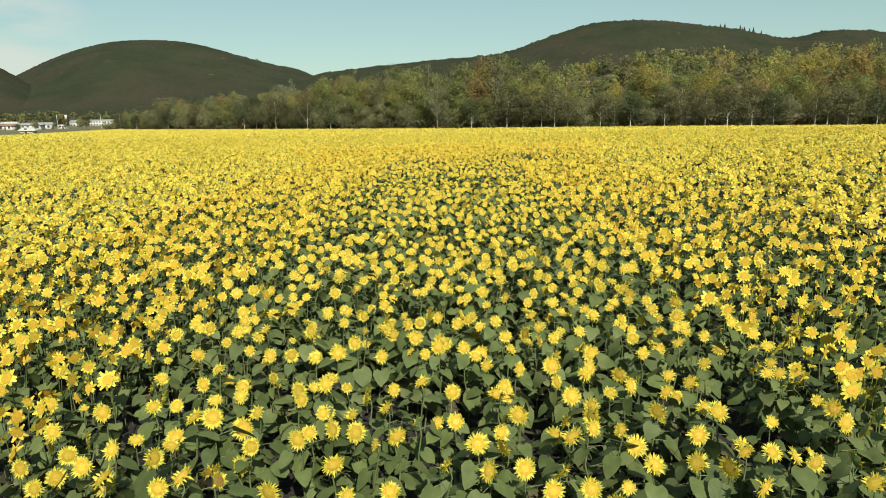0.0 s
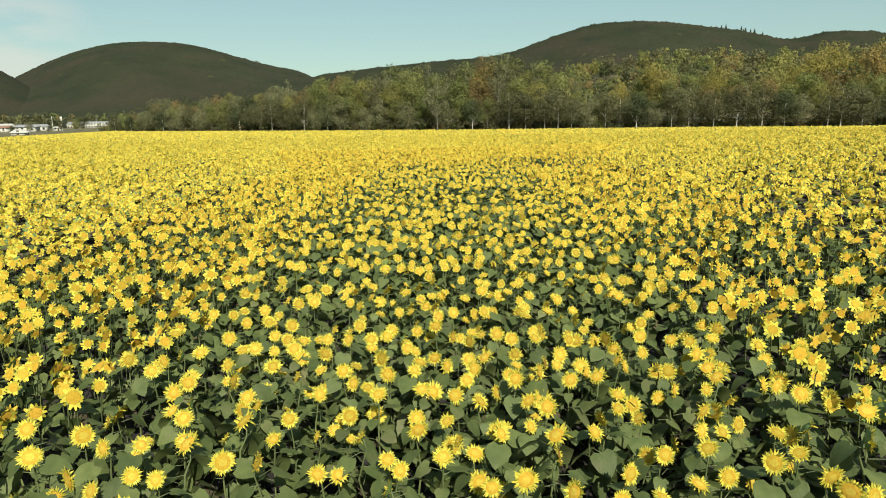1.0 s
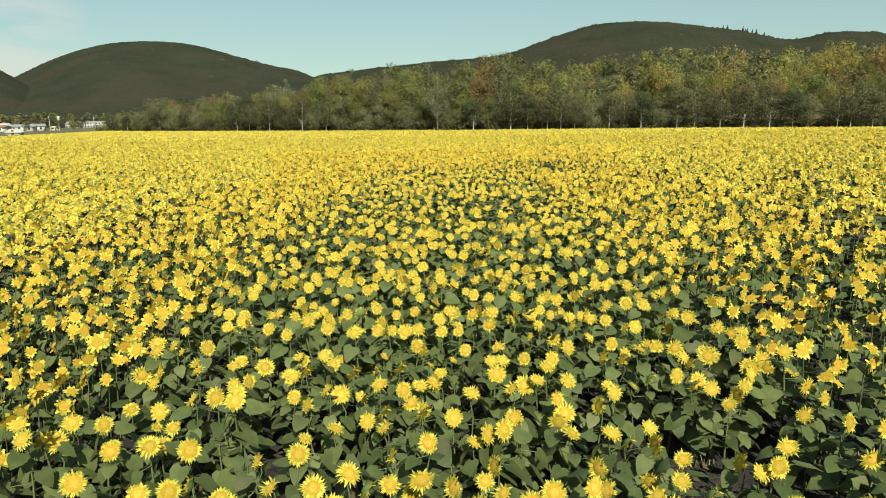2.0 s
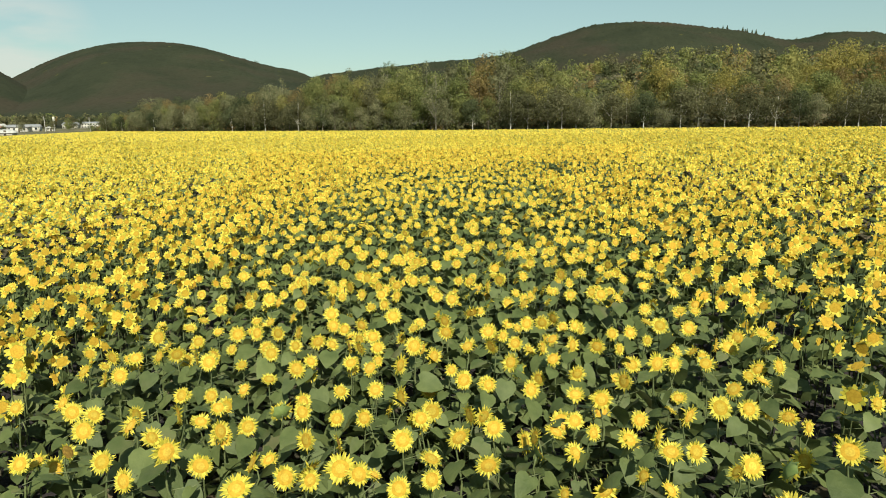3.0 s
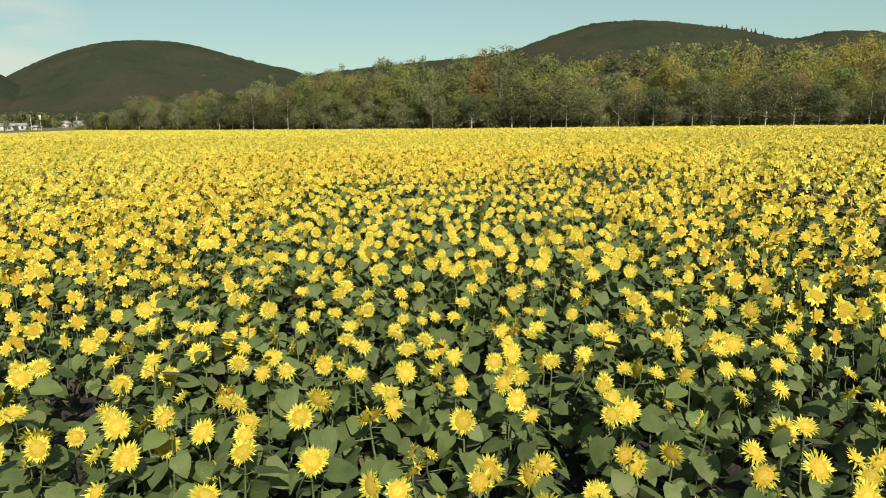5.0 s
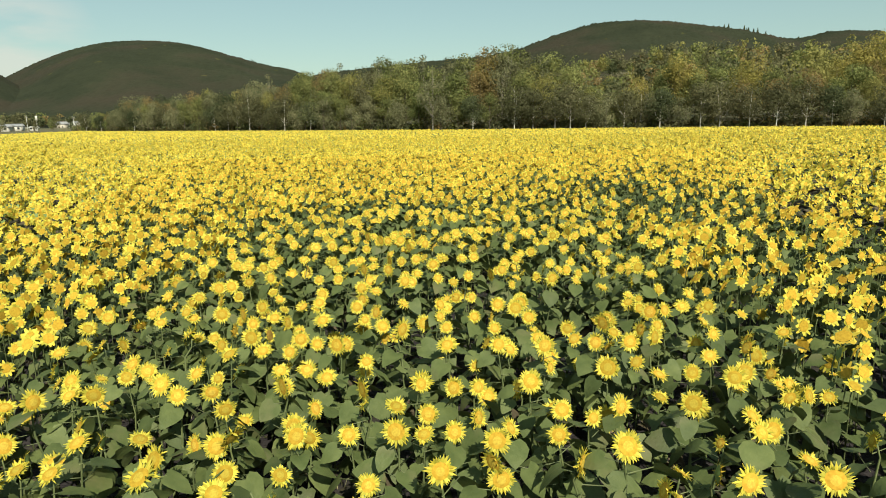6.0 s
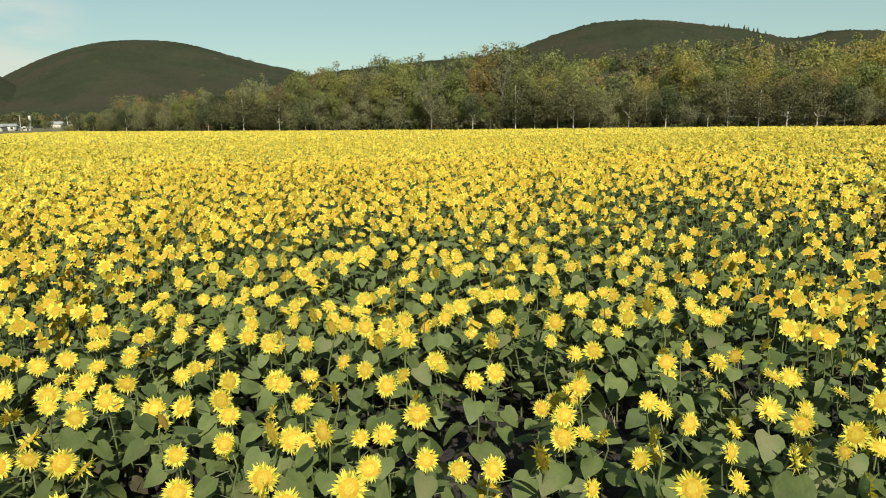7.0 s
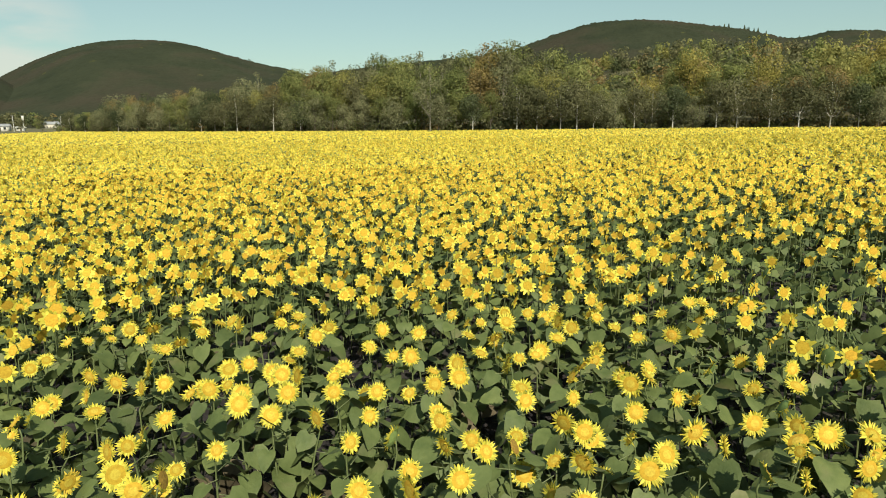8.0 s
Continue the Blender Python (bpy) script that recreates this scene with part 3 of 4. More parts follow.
def plant_tree(kind, x, y, size, spin):
    """Another tree of a kind; every kind has two builds."""
    build = int(abs(x * 7 + y * 3)) % 2
    key = (kind, build)
    h, w, b, col, pale, airy, label = TREE_KINDS[kind]
    if key not in _protos:
        _protos[key] = tree(kind * 31 + build * 977 + 11, h, w, b, col, pale, label, airy, int(3200 * (0.75 if airy > 0.5 else 1.0)))
    m = Matrix.Translation((x, y, float(land(x, y)) - 0.05)) @ Matrix.Rotation(spin, 4, "Z") @ Matrix.Diagonal((size, size, size * random.uniform(1.0, 1.16), 1))
    if key in _used:
        return copy_thing(_protos[key], m @ Matrix.Diagonal((*(1 / v for v in _protos[key].scale), 1)))
    _used.add(key)
    _protos[key].matrix_basis = m
    return _protos[key]


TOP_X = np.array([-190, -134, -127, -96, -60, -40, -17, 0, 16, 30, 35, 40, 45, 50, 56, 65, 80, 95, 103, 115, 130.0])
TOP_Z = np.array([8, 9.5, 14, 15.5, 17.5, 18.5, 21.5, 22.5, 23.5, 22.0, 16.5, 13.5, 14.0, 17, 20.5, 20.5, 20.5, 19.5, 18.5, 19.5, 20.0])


def build_wood():
    r = np.random.default_rng(21)
    # first row: low trees, dull olive, pale trunks to the east
    s = -167.0
    while s < 160:
        x = s + r.uniform(-1.0, 1.0)
        y = float(treeline(x)) + r.uniform(-1.0, 2.5)
        kind = int(r.choice([0, 1, 2, 0, 1, 3])) if x > 15 else int(r.choice([3, 2, 10, 4, 1, 3, 5]))
        size = (r.uniform(0.9, 1.2) if kind < 4 else r.uniform(0.5, 0.7)) * (0.72 if x < -130 else 1.0)
        plant_tree(kind, x, y, size, r.uniform(0, 6.28))
        s += r.uniform(3.6, 5.8)
    # taller rows behind
    for depth, step in ((8, 5.6), (17, 6.2), (28, 7.0)):
        s = -172.0
        while s < 175:
            x = s + r.uniform(-1.5, 1.5)
            y = float(treeline(x)) + depth + r.uniform(-3, 3)
            if x > 62:
                kind = int(r.choice([5, 6, 6, 7, 7, 6, 8, 5, 4]))
            elif x > 30:
                kind = int(r.choice([4, 5, 6, 6, 7, 8, 10, 5]))
            elif x > -60:
                kind = int(r.choice([4, 5, 6, 8, 9, 10, 9, 5]))
            else:
                kind = int(r.choice([4, 10, 10, 11, 8, 3, 6]))
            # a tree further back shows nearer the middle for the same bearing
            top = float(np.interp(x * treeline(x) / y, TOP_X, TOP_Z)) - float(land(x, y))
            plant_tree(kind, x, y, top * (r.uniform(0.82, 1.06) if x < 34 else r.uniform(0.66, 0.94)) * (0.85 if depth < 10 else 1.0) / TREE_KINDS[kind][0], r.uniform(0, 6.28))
            s += step * r.uniform(0.8, 1.25)


build_wood()
# trees that stand out along the edge
for _kind, _x, _y, _tall in ((7, 109.0, 211.0, 23.5), (7, 116.0, 212.0, 24.3), (12, 127.0, 209.0, 25.2), (6, 103.0, 210.0, 22.0), (6, 134.0, 206.0, 23.5), (12, 12.5, 221.0, 21.5), (7, 62.0, 206.0, 19.0), (5, -42.0, 232.0, 16.5), (4, -36.0, 231.0, 15.0),
                             (9, -3.0, 208.5, 16.5), (9, -20.0, 240.0, 21.2), (10, -13.0, 244.0, 21.8), (9, -6.0, 238.0, 21.8), (10, 2.0, 242.0, 22.4), (9, 9.0, 240.0, 23.0), (9, -27.0, 246.0, 21.0), (9, -16.5, 242.0, 21.6), (10, -9.5, 243.0, 21.4), (9, 5.5, 239.0, 22.6), (10, 14.5, 241.0, 22.6), (9, -34.0, 250.0, 20.5),
                             (6, 26.0, 224.0, 21.5), (5, 31.0, 226.0, 21.5)):
    plant_tree(_kind, _x, _y, (_tall - float(land(_x, _y))) / TREE_KINDS[_kind][0], _x)


# ---- woods behind and beside, too far off to tell one tree from the next ----
def clumps(S, r, x, y, z, height, width, leaves, leaf, mat):
    """One far tree of large leaf clumps, added to a joined wood."""
    blobs = 12
    for _ in range(blobs):
        d = r.normal(size=3)
        d /= np.linalg.norm(d)
        c = d * r.uniform(0.3, 0.85) * np.array([width / 2, width / 2, height * 0.42]) + [x, y, z + height * 0.55]
        n = leaves // blobs
        e = r.normal(size=(n, 3))
        e /= np.linalg.norm(e, axis=1)[:, None]
        p = c + e * r.uniform(0.14, 0.26) * width
        a = np.cross(e + r.normal(0, 0.4, (n, 3)), r.normal(size=(n, 3)))
        a *= (leaf * r.uniform(0.6, 1.3, n) / np.linalg.norm(a, axis=1))[:, None]
        b = np.cross(e, a) * 0.8
        S.add(np.stack([p + a, p - a * 0.6 + b, p - a * 0.6 - b], 1).reshape(-1, 3), np.arange(3 * n).reshape(-1, 3), mat)


def build_far_woods():
    r = np.random.default_rng(77)
    names = ["olive", "green", "yellow", "rust", "lime", "dark"]
    S = Soup()
    for _ in range(330):  # slope behind the field-edge trees
        x = r.uniform(-110, 260)
        d = r.uniform(36, 190)
        y = float(treeline(x)) + d
        if x < 25 and d > 110:
            continue
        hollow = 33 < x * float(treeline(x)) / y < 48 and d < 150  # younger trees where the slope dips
        h = r.uniform(5, 8) if hollow else r.uniform(13, 19) * (1.08 if x > 40 else 0.9)
        clumps(S, r, x, y, float(land(x, y)) - 0.5, h, r.uniform(8, 12), 432, 0.54, int(r.choice(6, p=[0.34, 0.18, 0.18, 0.10, 0.12, 0.08])))
    for _ in range(90):  # the brow of the slope
        x = r.uniform(40, 190)
        y = float(treeline(x)) + r.uniform(185, 238)
        clumps(S, r, x, y, float(land(x, y)) - 0.5, r.uniform(7, 11), r.uniform(8, 12), 216, 0.6, int(r.choice(6, p=[0.40, 0.20, 0.10, 0.10, 0.08, 0.12])))
    for _ in range(110):  # low growth in the dip of the slope
        d = r.uniform(22, 150)
        x = r.uniform(32, 49) * (1 + d / 205)
        y = float(treeline(x)) + d
        clumps(S, r, x, y, float(land(x, y)) - 0.5, r.uniform(4.5, 8.0), r.uniform(6, 10), 180, 0.6, int(r.choice(6, p=[0.40, 0.22, 0.06, 0.12, 0.06, 0.14])))
    tagged(new("slope_wood", S.mesh("slope_wood", [M_TREE[k] for k in names])), "mixed autumn woods climbing the slope", "woods", kind="stuff")
    S = Soup()
    for _ in range(260):  # low woods round the houses and at the foot of the hill
        y = r.uniform(640, 1000)
        x = y * r.uniform(-0.74, -0.30)
        if (x > -330 and y < 700) or (-0.57 < x / y < -0.49 and y < 815):
            continue
        clumps(S, r, x, y, float(land(x, y)) - 0.5, r.uniform(10, 18) * (1 + (y - 640) / 900), r.uniform(9, 16), 120, 1.4, int(r.choice(6, p=[0.62, 0.10, 0.0, 0.10, 0.0, 0.18])))
    for _ in range(150):  # wood that thins out towards the houses
        y = r.uniform(350, 640)
        x = y * r.uniform(-0.47, -0.20)
        if y < float(treeline(max(x, -190))) + 30 and x > -190:
            continue
        clumps(S, r, x, y, float(land(x, y)) - 0.5, r.uniform(8, 13), r.uniform(8, 12), 170, 0.9, int(r.choice(6, p=[0.40, 0.20, 0.12, 0.10, 0.10, 0.08])))
    tagged(new("valley_wood", S.mesh("valley_wood", [M_TREE[k] for k in names])), "low olive and brown woods round the village", "woods", kind="stuff")
    S = Soup()
    for s in np.arange(-186, 172, 1.5):  # undergrowth at the foot of the trees
        x = s + r.uniform(-0.6, 0.6)
        for _ in range(3):
            y = float(treeline(x)) + r.uniform(1.5, 11.0)
            tall = r.uniform(1.8, 4.2) * (1.35 if x < 45 else 1.0)
            clumps(S, r, x, y, float(land(x, y)) - 0.5, tall, r.uniform(0.9, 1.3) * tall, 96, 0.34, int(r.choice(6, p=[0.50, 0.12, 0.02, 0.16, 0.02, 0.18])))
    tagged(new("undergrowth", S.mesh("undergrowth", [M_TREE[k] for k in names])), "dark tangled undergrowth below the trees", "shrubs", kind="stuff")


build_far_woods()


# ---- village at the western end of the valley ----
def box(S, x0, x1, y0, y1, z0, z1, mat=0):
    v = [(x, y, z) for z in (z0, z1) for x, y in ((x0, y0), (x1, y0), (x1, y1), (x0, y1))]
    q = [(0, 1, 5, 4), (1, 2, 6, 5), (2, 3, 7, 6), (3, 0, 4, 7), (4, 5, 6, 7), (3, 2, 1, 0)]
    S.add(v, [t for a, b, c, d in q for t in ((a, b, c), (a, c, d))], mat)
    return S


def house(x, y, length, depth, eaves, ridge, wall_mat, roof_mat, windows, label, turned=0.0, hipped=0.0):
    """A house with its length along x: walls, pitched roof with eaves, a door and windows with frames."""
    top = new("house", None)
    h, d = length / 2, depth / 2
    W = box(Soup(), -h, h, -d, d, -0.6, eaves)
    if ridge > eaves + 0.4 and hipped == 0:
        for e in (-h, h):
            W.add([(e, -d, eaves), (e, d, eaves), (e, 0, ridge - 0.12)], [(0, 1, 2) if e > 0 else (0, 2, 1)])
    part("wall", W.mesh("wall", [wall_mat]), top)
    o, k = 0.5, hipped * h
    lo = eaves - 0.15
    low = [(-h - o, -d - o, lo), (h + o, -d - o, lo), (h + o, d + o, lo), (-h - o, d + o, lo)]
    peak = [(-h - o + k, 0, ridge), (h + o - k, 0, ridge)]
    under = [(a, b, c - 0.22) for a, b, c in low]
    R = Soup().add(low + peak, [(0, 1, 5), (0, 5, 4), (2, 3, 4), (2, 4, 5), (3, 0, 4), (1, 2, 5)])
    n = [(i, (i + 1) % 4) for i in range(4)]
    R.add(low + under, [t for a, b in n for t in ((a, 4 + a, 4 + b), (a, 4 + b, b))] + [(4, 6, 5), (4, 7, 6)])
    part("roof", R.mesh("roof", [roof_mat]), top)
    rows = 2 if eaves > 5 else 1
    for row in range(rows):
        z = 1.0 + row * 2.9
        for i in range(windows):
            cx = -h + (i + 0.5) * length / windows
            if row == 0 and i == windows // 2:
                dr = part("door", box(Soup(), cx - 0.5, cx + 0.5, -d - 0.06, -d + 0.02, 0, 2.1).mesh("door", [M_BARK_DARK]), top, "brown door")
                part("handle", box(Soup(), cx + 0.36, cx + 0.42, -d - 0.11, -d - 0.06, 0.98, 1.06).mesh("handle", [M_CONCRETE]), dr)
                continue
            fr = part("window", box(Soup(), cx - 0.75, cx + 0.75, -d - 0.05, -d + 0.02, z, z + 1.5).mesh("window", [M_WALL]), top)
            part("pane", box(Soup(), cx - 0.66, cx + 0.66, -d - 0.07, -d - 0.045, z + 0.09, z + 1.41).mesh("pane", [M_GLASS]), fr, "dark window glass")
    if ridge > eaves + 1.5:
        part("chimney", box(Soup(), h * 0.4, h * 0.4 + 0.6, 0.2, 0.8, eaves, ridge + 0.6).mesh("chimney", [M_ROOF_RED]), top)
    top.matrix_basis = pose(x, y, float(land(x, y)), 0, 0, turned)
    return tagged(top, label, "house", "village houses")


house(-409, 790, 28, 10, 6.2, 7.6, M_WALL, M_ROOF, 9, "long white two-storey building with a low grey roof", 8)
house(-387, 700, 14, 8, 4.6, 7.0, M_WALL_TAN, M_ROOF, 4, "tan house with a grey roof beyond the field", -6)
house(-271, 436, 12, 7, 3.2, 4.6, M_WALL, M_ROOF, 4, "low white house with a pale roof", 5)
house(-274, 455, 8, 6, 3.2, 4.6, M_WALL, M_ROOF, 3, "small white house with a grey roof", 12)
house(-283, 430, 9, 6, 3.0, 4.2, M_WALL, M_ROOF_RED, 3, "small white house with a brown roof", -10)
house(-310, 470, 13, 8, 3.4, 5.2, M_WALL_TAN, M_CONCRETE, 4, "low tan house with a pale roof", 4)
house(-189, 300, 5.6, 4, 1.2, 2.5, M_WALL_TAN, M_CONCRETE, 1, "low shed with a pale concrete roof beside the track", 6, 0.4)
house(-263, 456, 4, 3, 2.2, 2.9, M_WALL, M_WALL, 2, "tiny white hut by the field track", 0)
house(-520, 850, 16, 9, 4.2, 6.4, M_WALL, M_ROOF, 5, "white house at the foot of the hill", -12)


def utility_pole(x, y, tall):
    top = new("utility_pole", None)
    part("pole", Soup().add(*tube([(0, 0, -0.4), (0, 0, tall)], [0.15, 0.10], 8)).mesh("pole", [M_CONCRETE]), top)
    for z in (tall - 0.4, tall - 1.2):
        arm = part("crossarm", box(Soup(), -0.9, 0.9, -0.05, 0.05, z - 0.06, z + 0.06).mesh("crossarm", [M_BARK_DARK]), top)
        for e in (-0.8, 0.0, 0.8):
            part("insulator", Soup().add(*tube([(e, 0, z + 0.06), (e, 0, z + 0.26)], [0.05, 0.04], 6)).mesh("insulator", [M_WALL]), arm)
    top.matrix_basis = pose(x, y, float(land(x, y)), 0, 0, 20)
    return tagged(top, "grey concrete utility pole with two crossarms", "utility pole", "village poles")


utility_pole(-257, 440, 9.5)
utility_pole(-372, 690, 10.5)
utility_pole(-226, 436, 8.5)


def sign_mast(x, y):
    top = new("sign_mast", None)
    part("pole", Soup().add(*tube([(0, 0, -0.4), (0, 0, 7.2)], [0.14, 0.11], 8)).mesh("pole", [M_CONCRETE]), top)
    part("panel", box(Soup(), -0.7, 0.7, -0.12, 0.12, 6.4, 9.2).mesh("panel", [M_WALL]), top, "blank white panel")
    top.matrix_basis = pose(x, y, float(land(x, y)), 0, 0, 0)
    return tagged(top, "tall mast with a plain white panel", "sign")


sign_mast(-251, 440)
for _kind, _x, _y, _size in ((10, -243, 425, 0.42), (3, -262, 424, 0.7), (4, -236, 430, 0.5), (11, -370, 690, 0.7), (8, -330, 680, 0.6), (10, -308, 640, 0.7), (4, -290, 610, 0.6), (3, -300, 445, 0.8), (10, -284, 470, 0.6),
                             (10, -430, 800, 0.8), (8, -442, 790, 0.6), (3, -276, 428, 0.5), (10, -222, 410, 0.55), (4, -190, 396, 0.6), (6, -211, 440, 0.6), (3, -248, 452, 0.8)):
    plant_tree(_kind, _x, _y, _size, _x)


def build_track():
    """Pale farm track along the western edge of the field."""
    ys = np.linspace(120, 400, 60)
    mid = -119 - 0.26 * (ys - 177) - 5.5
    V = np.concatenate([np.c_[mid - 2.6, ys, land(mid - 2.6, ys) + 0.03], np.c_[mid + 2.6, ys, land(mid + 2.6, ys) + 0.03]])
    i = np.arange(len(ys) - 1)
    T = np.concatenate([np.c_[i, i + len(ys), i + len(ys) + 1], np.c_[i, i + len(ys) + 1, i + 1]])
    tagged(new("road", mesh_from("road", V, T, [M_TRACK])), "pale dry farm track beside the field", "track", kind="structure")


build_track()


# conifers that stand clear of the ridge
def conifer(seed, tall):
    r = np.random.default_rng(seed)
    top = new("tree", None)
    part("trunk", Soup().add(*tube([(0, 0, -0.5), (0, 0, tall * 0.9)], [0.35, 0.06], 6)).mesh("trunk", [M_BARK_DARK]), top)
    S = Soup()
    for k in range(16):
        z = tall * (0.10 + 0.055 * k)
        w = tall * 0.24 * (1 - k / 16.5) + 0.3
        for a in np.arange(9) * 0.7 + r.uniform(0, 6):
            d = np.array([math.cos(a), math.sin(a), 0]) * w * r.uniform(0.7, 1.2)
            e = np.array([-d[1], d[0], 0]) * 0.35
            S.add([(0, 0, z + tall * 0.09), d + e + [0, 0, z], d * 1.15 + [0, 0, z - 0.4], d - e + [0, 0, z]], [(0, 1, 2), (0, 2, 3)])
    part("crown", S.mesh("crown", [M_TREE["dark"]]), top)
    return tagged(top, "dark pointed conifer standing above the ridge", "tree", "conifers on the ridge")


for _k, (_x, _z, _h) in enumerate(((640, 200, 13), (650, 199, 15), (686, 190, 20), (692, 189, 16), (696, 188, 18), (708, 186, 17), (717, 184, 20), (736, 180, 17), (750, 178, 9), (812, 176, 9))):
    conifer(60 + _k, _h).matrix_basis = pose(_x, 1604, _z - 2, 0, 0, 40 * _k)


for _x, _z, _h in ((-459, 128, 16), (-451, 128, 20), (-445, 127, 20), (-439, 126, 19), (-432, 124, 16)):  # a stand on the shoulder of the hill
    plant_tree(11, _x, 1600.0, _h / 18, _x).location.z = _z
plant_tree(11, -54.0, 300.0, (23.0 - float(land(-54.0, 300.0))) / 18, 1.0)


# ---- sunflower field ----
def field_points(y0, y1, density, seed, inside, margin=5.0):
    """Jittered rows of plants; rows run aslant."""
    r = np.random.default_rng(seed)
    row = 0.62 if density > 3.5 else 0.9
    step = 1 / (density * row)
    half = 0.72 * max(y1, 10) + margin
    reach = math.hypot(half, (y1 - y0) / 2) + 2
    n_row, n_col = int(2 * reach / row), int(2 * reach / step)
    a, b = np.meshgrid((np.arange(n_row) - n_row / 2) * row, (np.arange(n_col) - n_col / 2) * step)
    a, b = a.ravel() + r.normal(0, 0.17, a.size), b.ravel() + r.uniform(-0.5, 0.5, b.size) * step
    c, s = math.cos(radians(-34)), math.sin(radians(-34))
    x, y = a * c - b * s, a * s + b * c + (y0 + y1) / 2
    # thin patches
    thin = 0.5 + 0.5 * np.sin(x * 0.43 + 1.3 * np.sin(y * 0.21)) * np.sin(y * 0.37 + 1.1 * np.sin(x * 0.17))
    small = 0.5 + 0.5 * np.sin(x * 1.1 + 2.0 * np.sin(y * 0.6)) * np.sin(y * 2.3 + 1.7 * np.sin(x * 0.5))
    keep = (y >= y0) & (y < y1) & (np.abs(x) < np.where(margin > 50, 72.0, 0.72 * np.maximum(y, 8) + margin)) & (y < treeline(x) - 9 - 5 * smooth(x, 50, 90)) & inside(x, y) & (r.random(x.size) < 1.04 - 0.34 * thin**3 - 0.42 * small**4)
    # western edge of the field
    keep &= x > -119 - 0.26 * (y - 177)
    return x[keep], y[keep], r


FINE = [plant_arrays(1000 + k, True) for k in range(18)] + [plant_arrays(1100 + k, True, "green") for k in range(6)]
MIDDLE = [plant_arrays(2000 + k, False) for k in range(24)] + [plant_arrays(2100 + k, False, "green") for k in range(6)]
FAR = [far_plant_arrays(3000 + k) for k in range(40)]
SIDE = [far_plant_arrays(5000 + k, 5, 4) for k in range(30)]
FARTHEST = [far_plant_arrays(4000 + k, 4, 1) for k in range(30)]


def place_stuff(name, variants, pts, label, flowers=0, green=None):
    """Joined plants; the variants from number `flowers` on have no flower and stand where green(x, y) says how many."""
    x, y, r = pts
    pick = r.integers(0, flowers or len(variants), x.size)
    if flowers:
        leafy = r.random(x.size) < green(x, y)
        pick = np.where(leafy, r.integers(flowers, len(variants), x.size), pick)
    scatter(name, variants, x, y, r.normal(0, 0.35, x.size), r.uniform(0.88, 1.10, x.size), pick, label)
    return x.size


def corridor(x, y):
    return (np.abs(x) < 4.0) & (y > 3.4) & (y < 49.5)


def flank(x, y):
    return (np.abs(x) < 10.0 + 0.30 * np.clip(y - 48, 0, 40)) & (y < 76)


# the plants along the way, bed by bed: where the heads in full bloom stand, then those turned aside
BEDS = []


def bed(blooming, turned):
    BEDS.append((blooming, turned))


bed([(-4.37, 6.6), (-3.89, 5.86), (-3.92, 5.39), (-3.63, 6.29), (-3.49, 5.74), (-3.57, 5.03), (-3.22, 5.16), (-3.21, 5.63), (-2.98, 6.58), (-2.4, 6.06),
     (-2.5, 4.99), (-1.47, 5.66), (-1.43, 6.9), (-1.37, 6.39), (-1.04, 5.12), (-0.54, 5.69), (-0.54, 4.87), (0.2, 5.4), (0.28, 5.12), (0.44, 5.76),
     (0.55, 6.67), (0.6, 5.19), (0.63, 6.05), (0.76, 4.67), (1.1, 4.86), (1.29, 5.66), (1.69, 5.11), (2.05, 6.2), (2.18, 5.45), (2.3, 6.67),
     (2.28, 5.03), (2.38, 4.61), (3.09, 5.18)],
    [(-3.02, 5.09), (-2.65, 5.31), (-2.39, 5.2), (-1.96, 4.94), (-0.73, 5.53), (-0.39, 6.14), (-0.08, 5.06), (0.43, 5.5), (1.09, 5.69), (1.53, 5.61),
     (2.57, 5.38), (2.9, 5.16), (3.25, 4.67), (3.46, 5.22)])
bed([(-4.5, 9.68), (-4.38, 9.23), (-4.02, 9.13), (-3.65, 9.09), (-3.28, 8.02), (-3.14, 8.7), (-2.98, 8.77), (-2.68, 8.24), (-2.08, 8.04), (-1.97, 8.72),
     (-1.72, 10.17), (-1.58, 9.25), (-1.45, 7.89), (-1.37, 9.79), (-1.29, 8.22), (-1.08, 10.19), (-0.91, 7.99), (-0.49, 8.31), (-0.35, 7.98), (-0.21, 9.5),
     (-0.18, 7.97), (-0.11, 8.42), (0.08, 9.05), (0.14, 7.99), (0.25, 9.49), (0.62, 9.01), (0.72, 8.52), (1.37, 8.51), (2.04, 9.15), (2.39, 7.85),
     (2.39, 8.33), (2.4, 8.93), (3.18, 8.89), (3.29, 8.21), (3.89, 8.78), (4.08, 9.33)],
    [(-1.23, 8.87), (-0.62, 8.97), (-0.57, 8.17), (0.74, 7.89), (1.14, 8.22), (1.69, 8.06), (1.71, 8.43), (2.13, 8.49), (2.58, 8.16), (2.84, 7.89),
     (3.71, 8.7)])
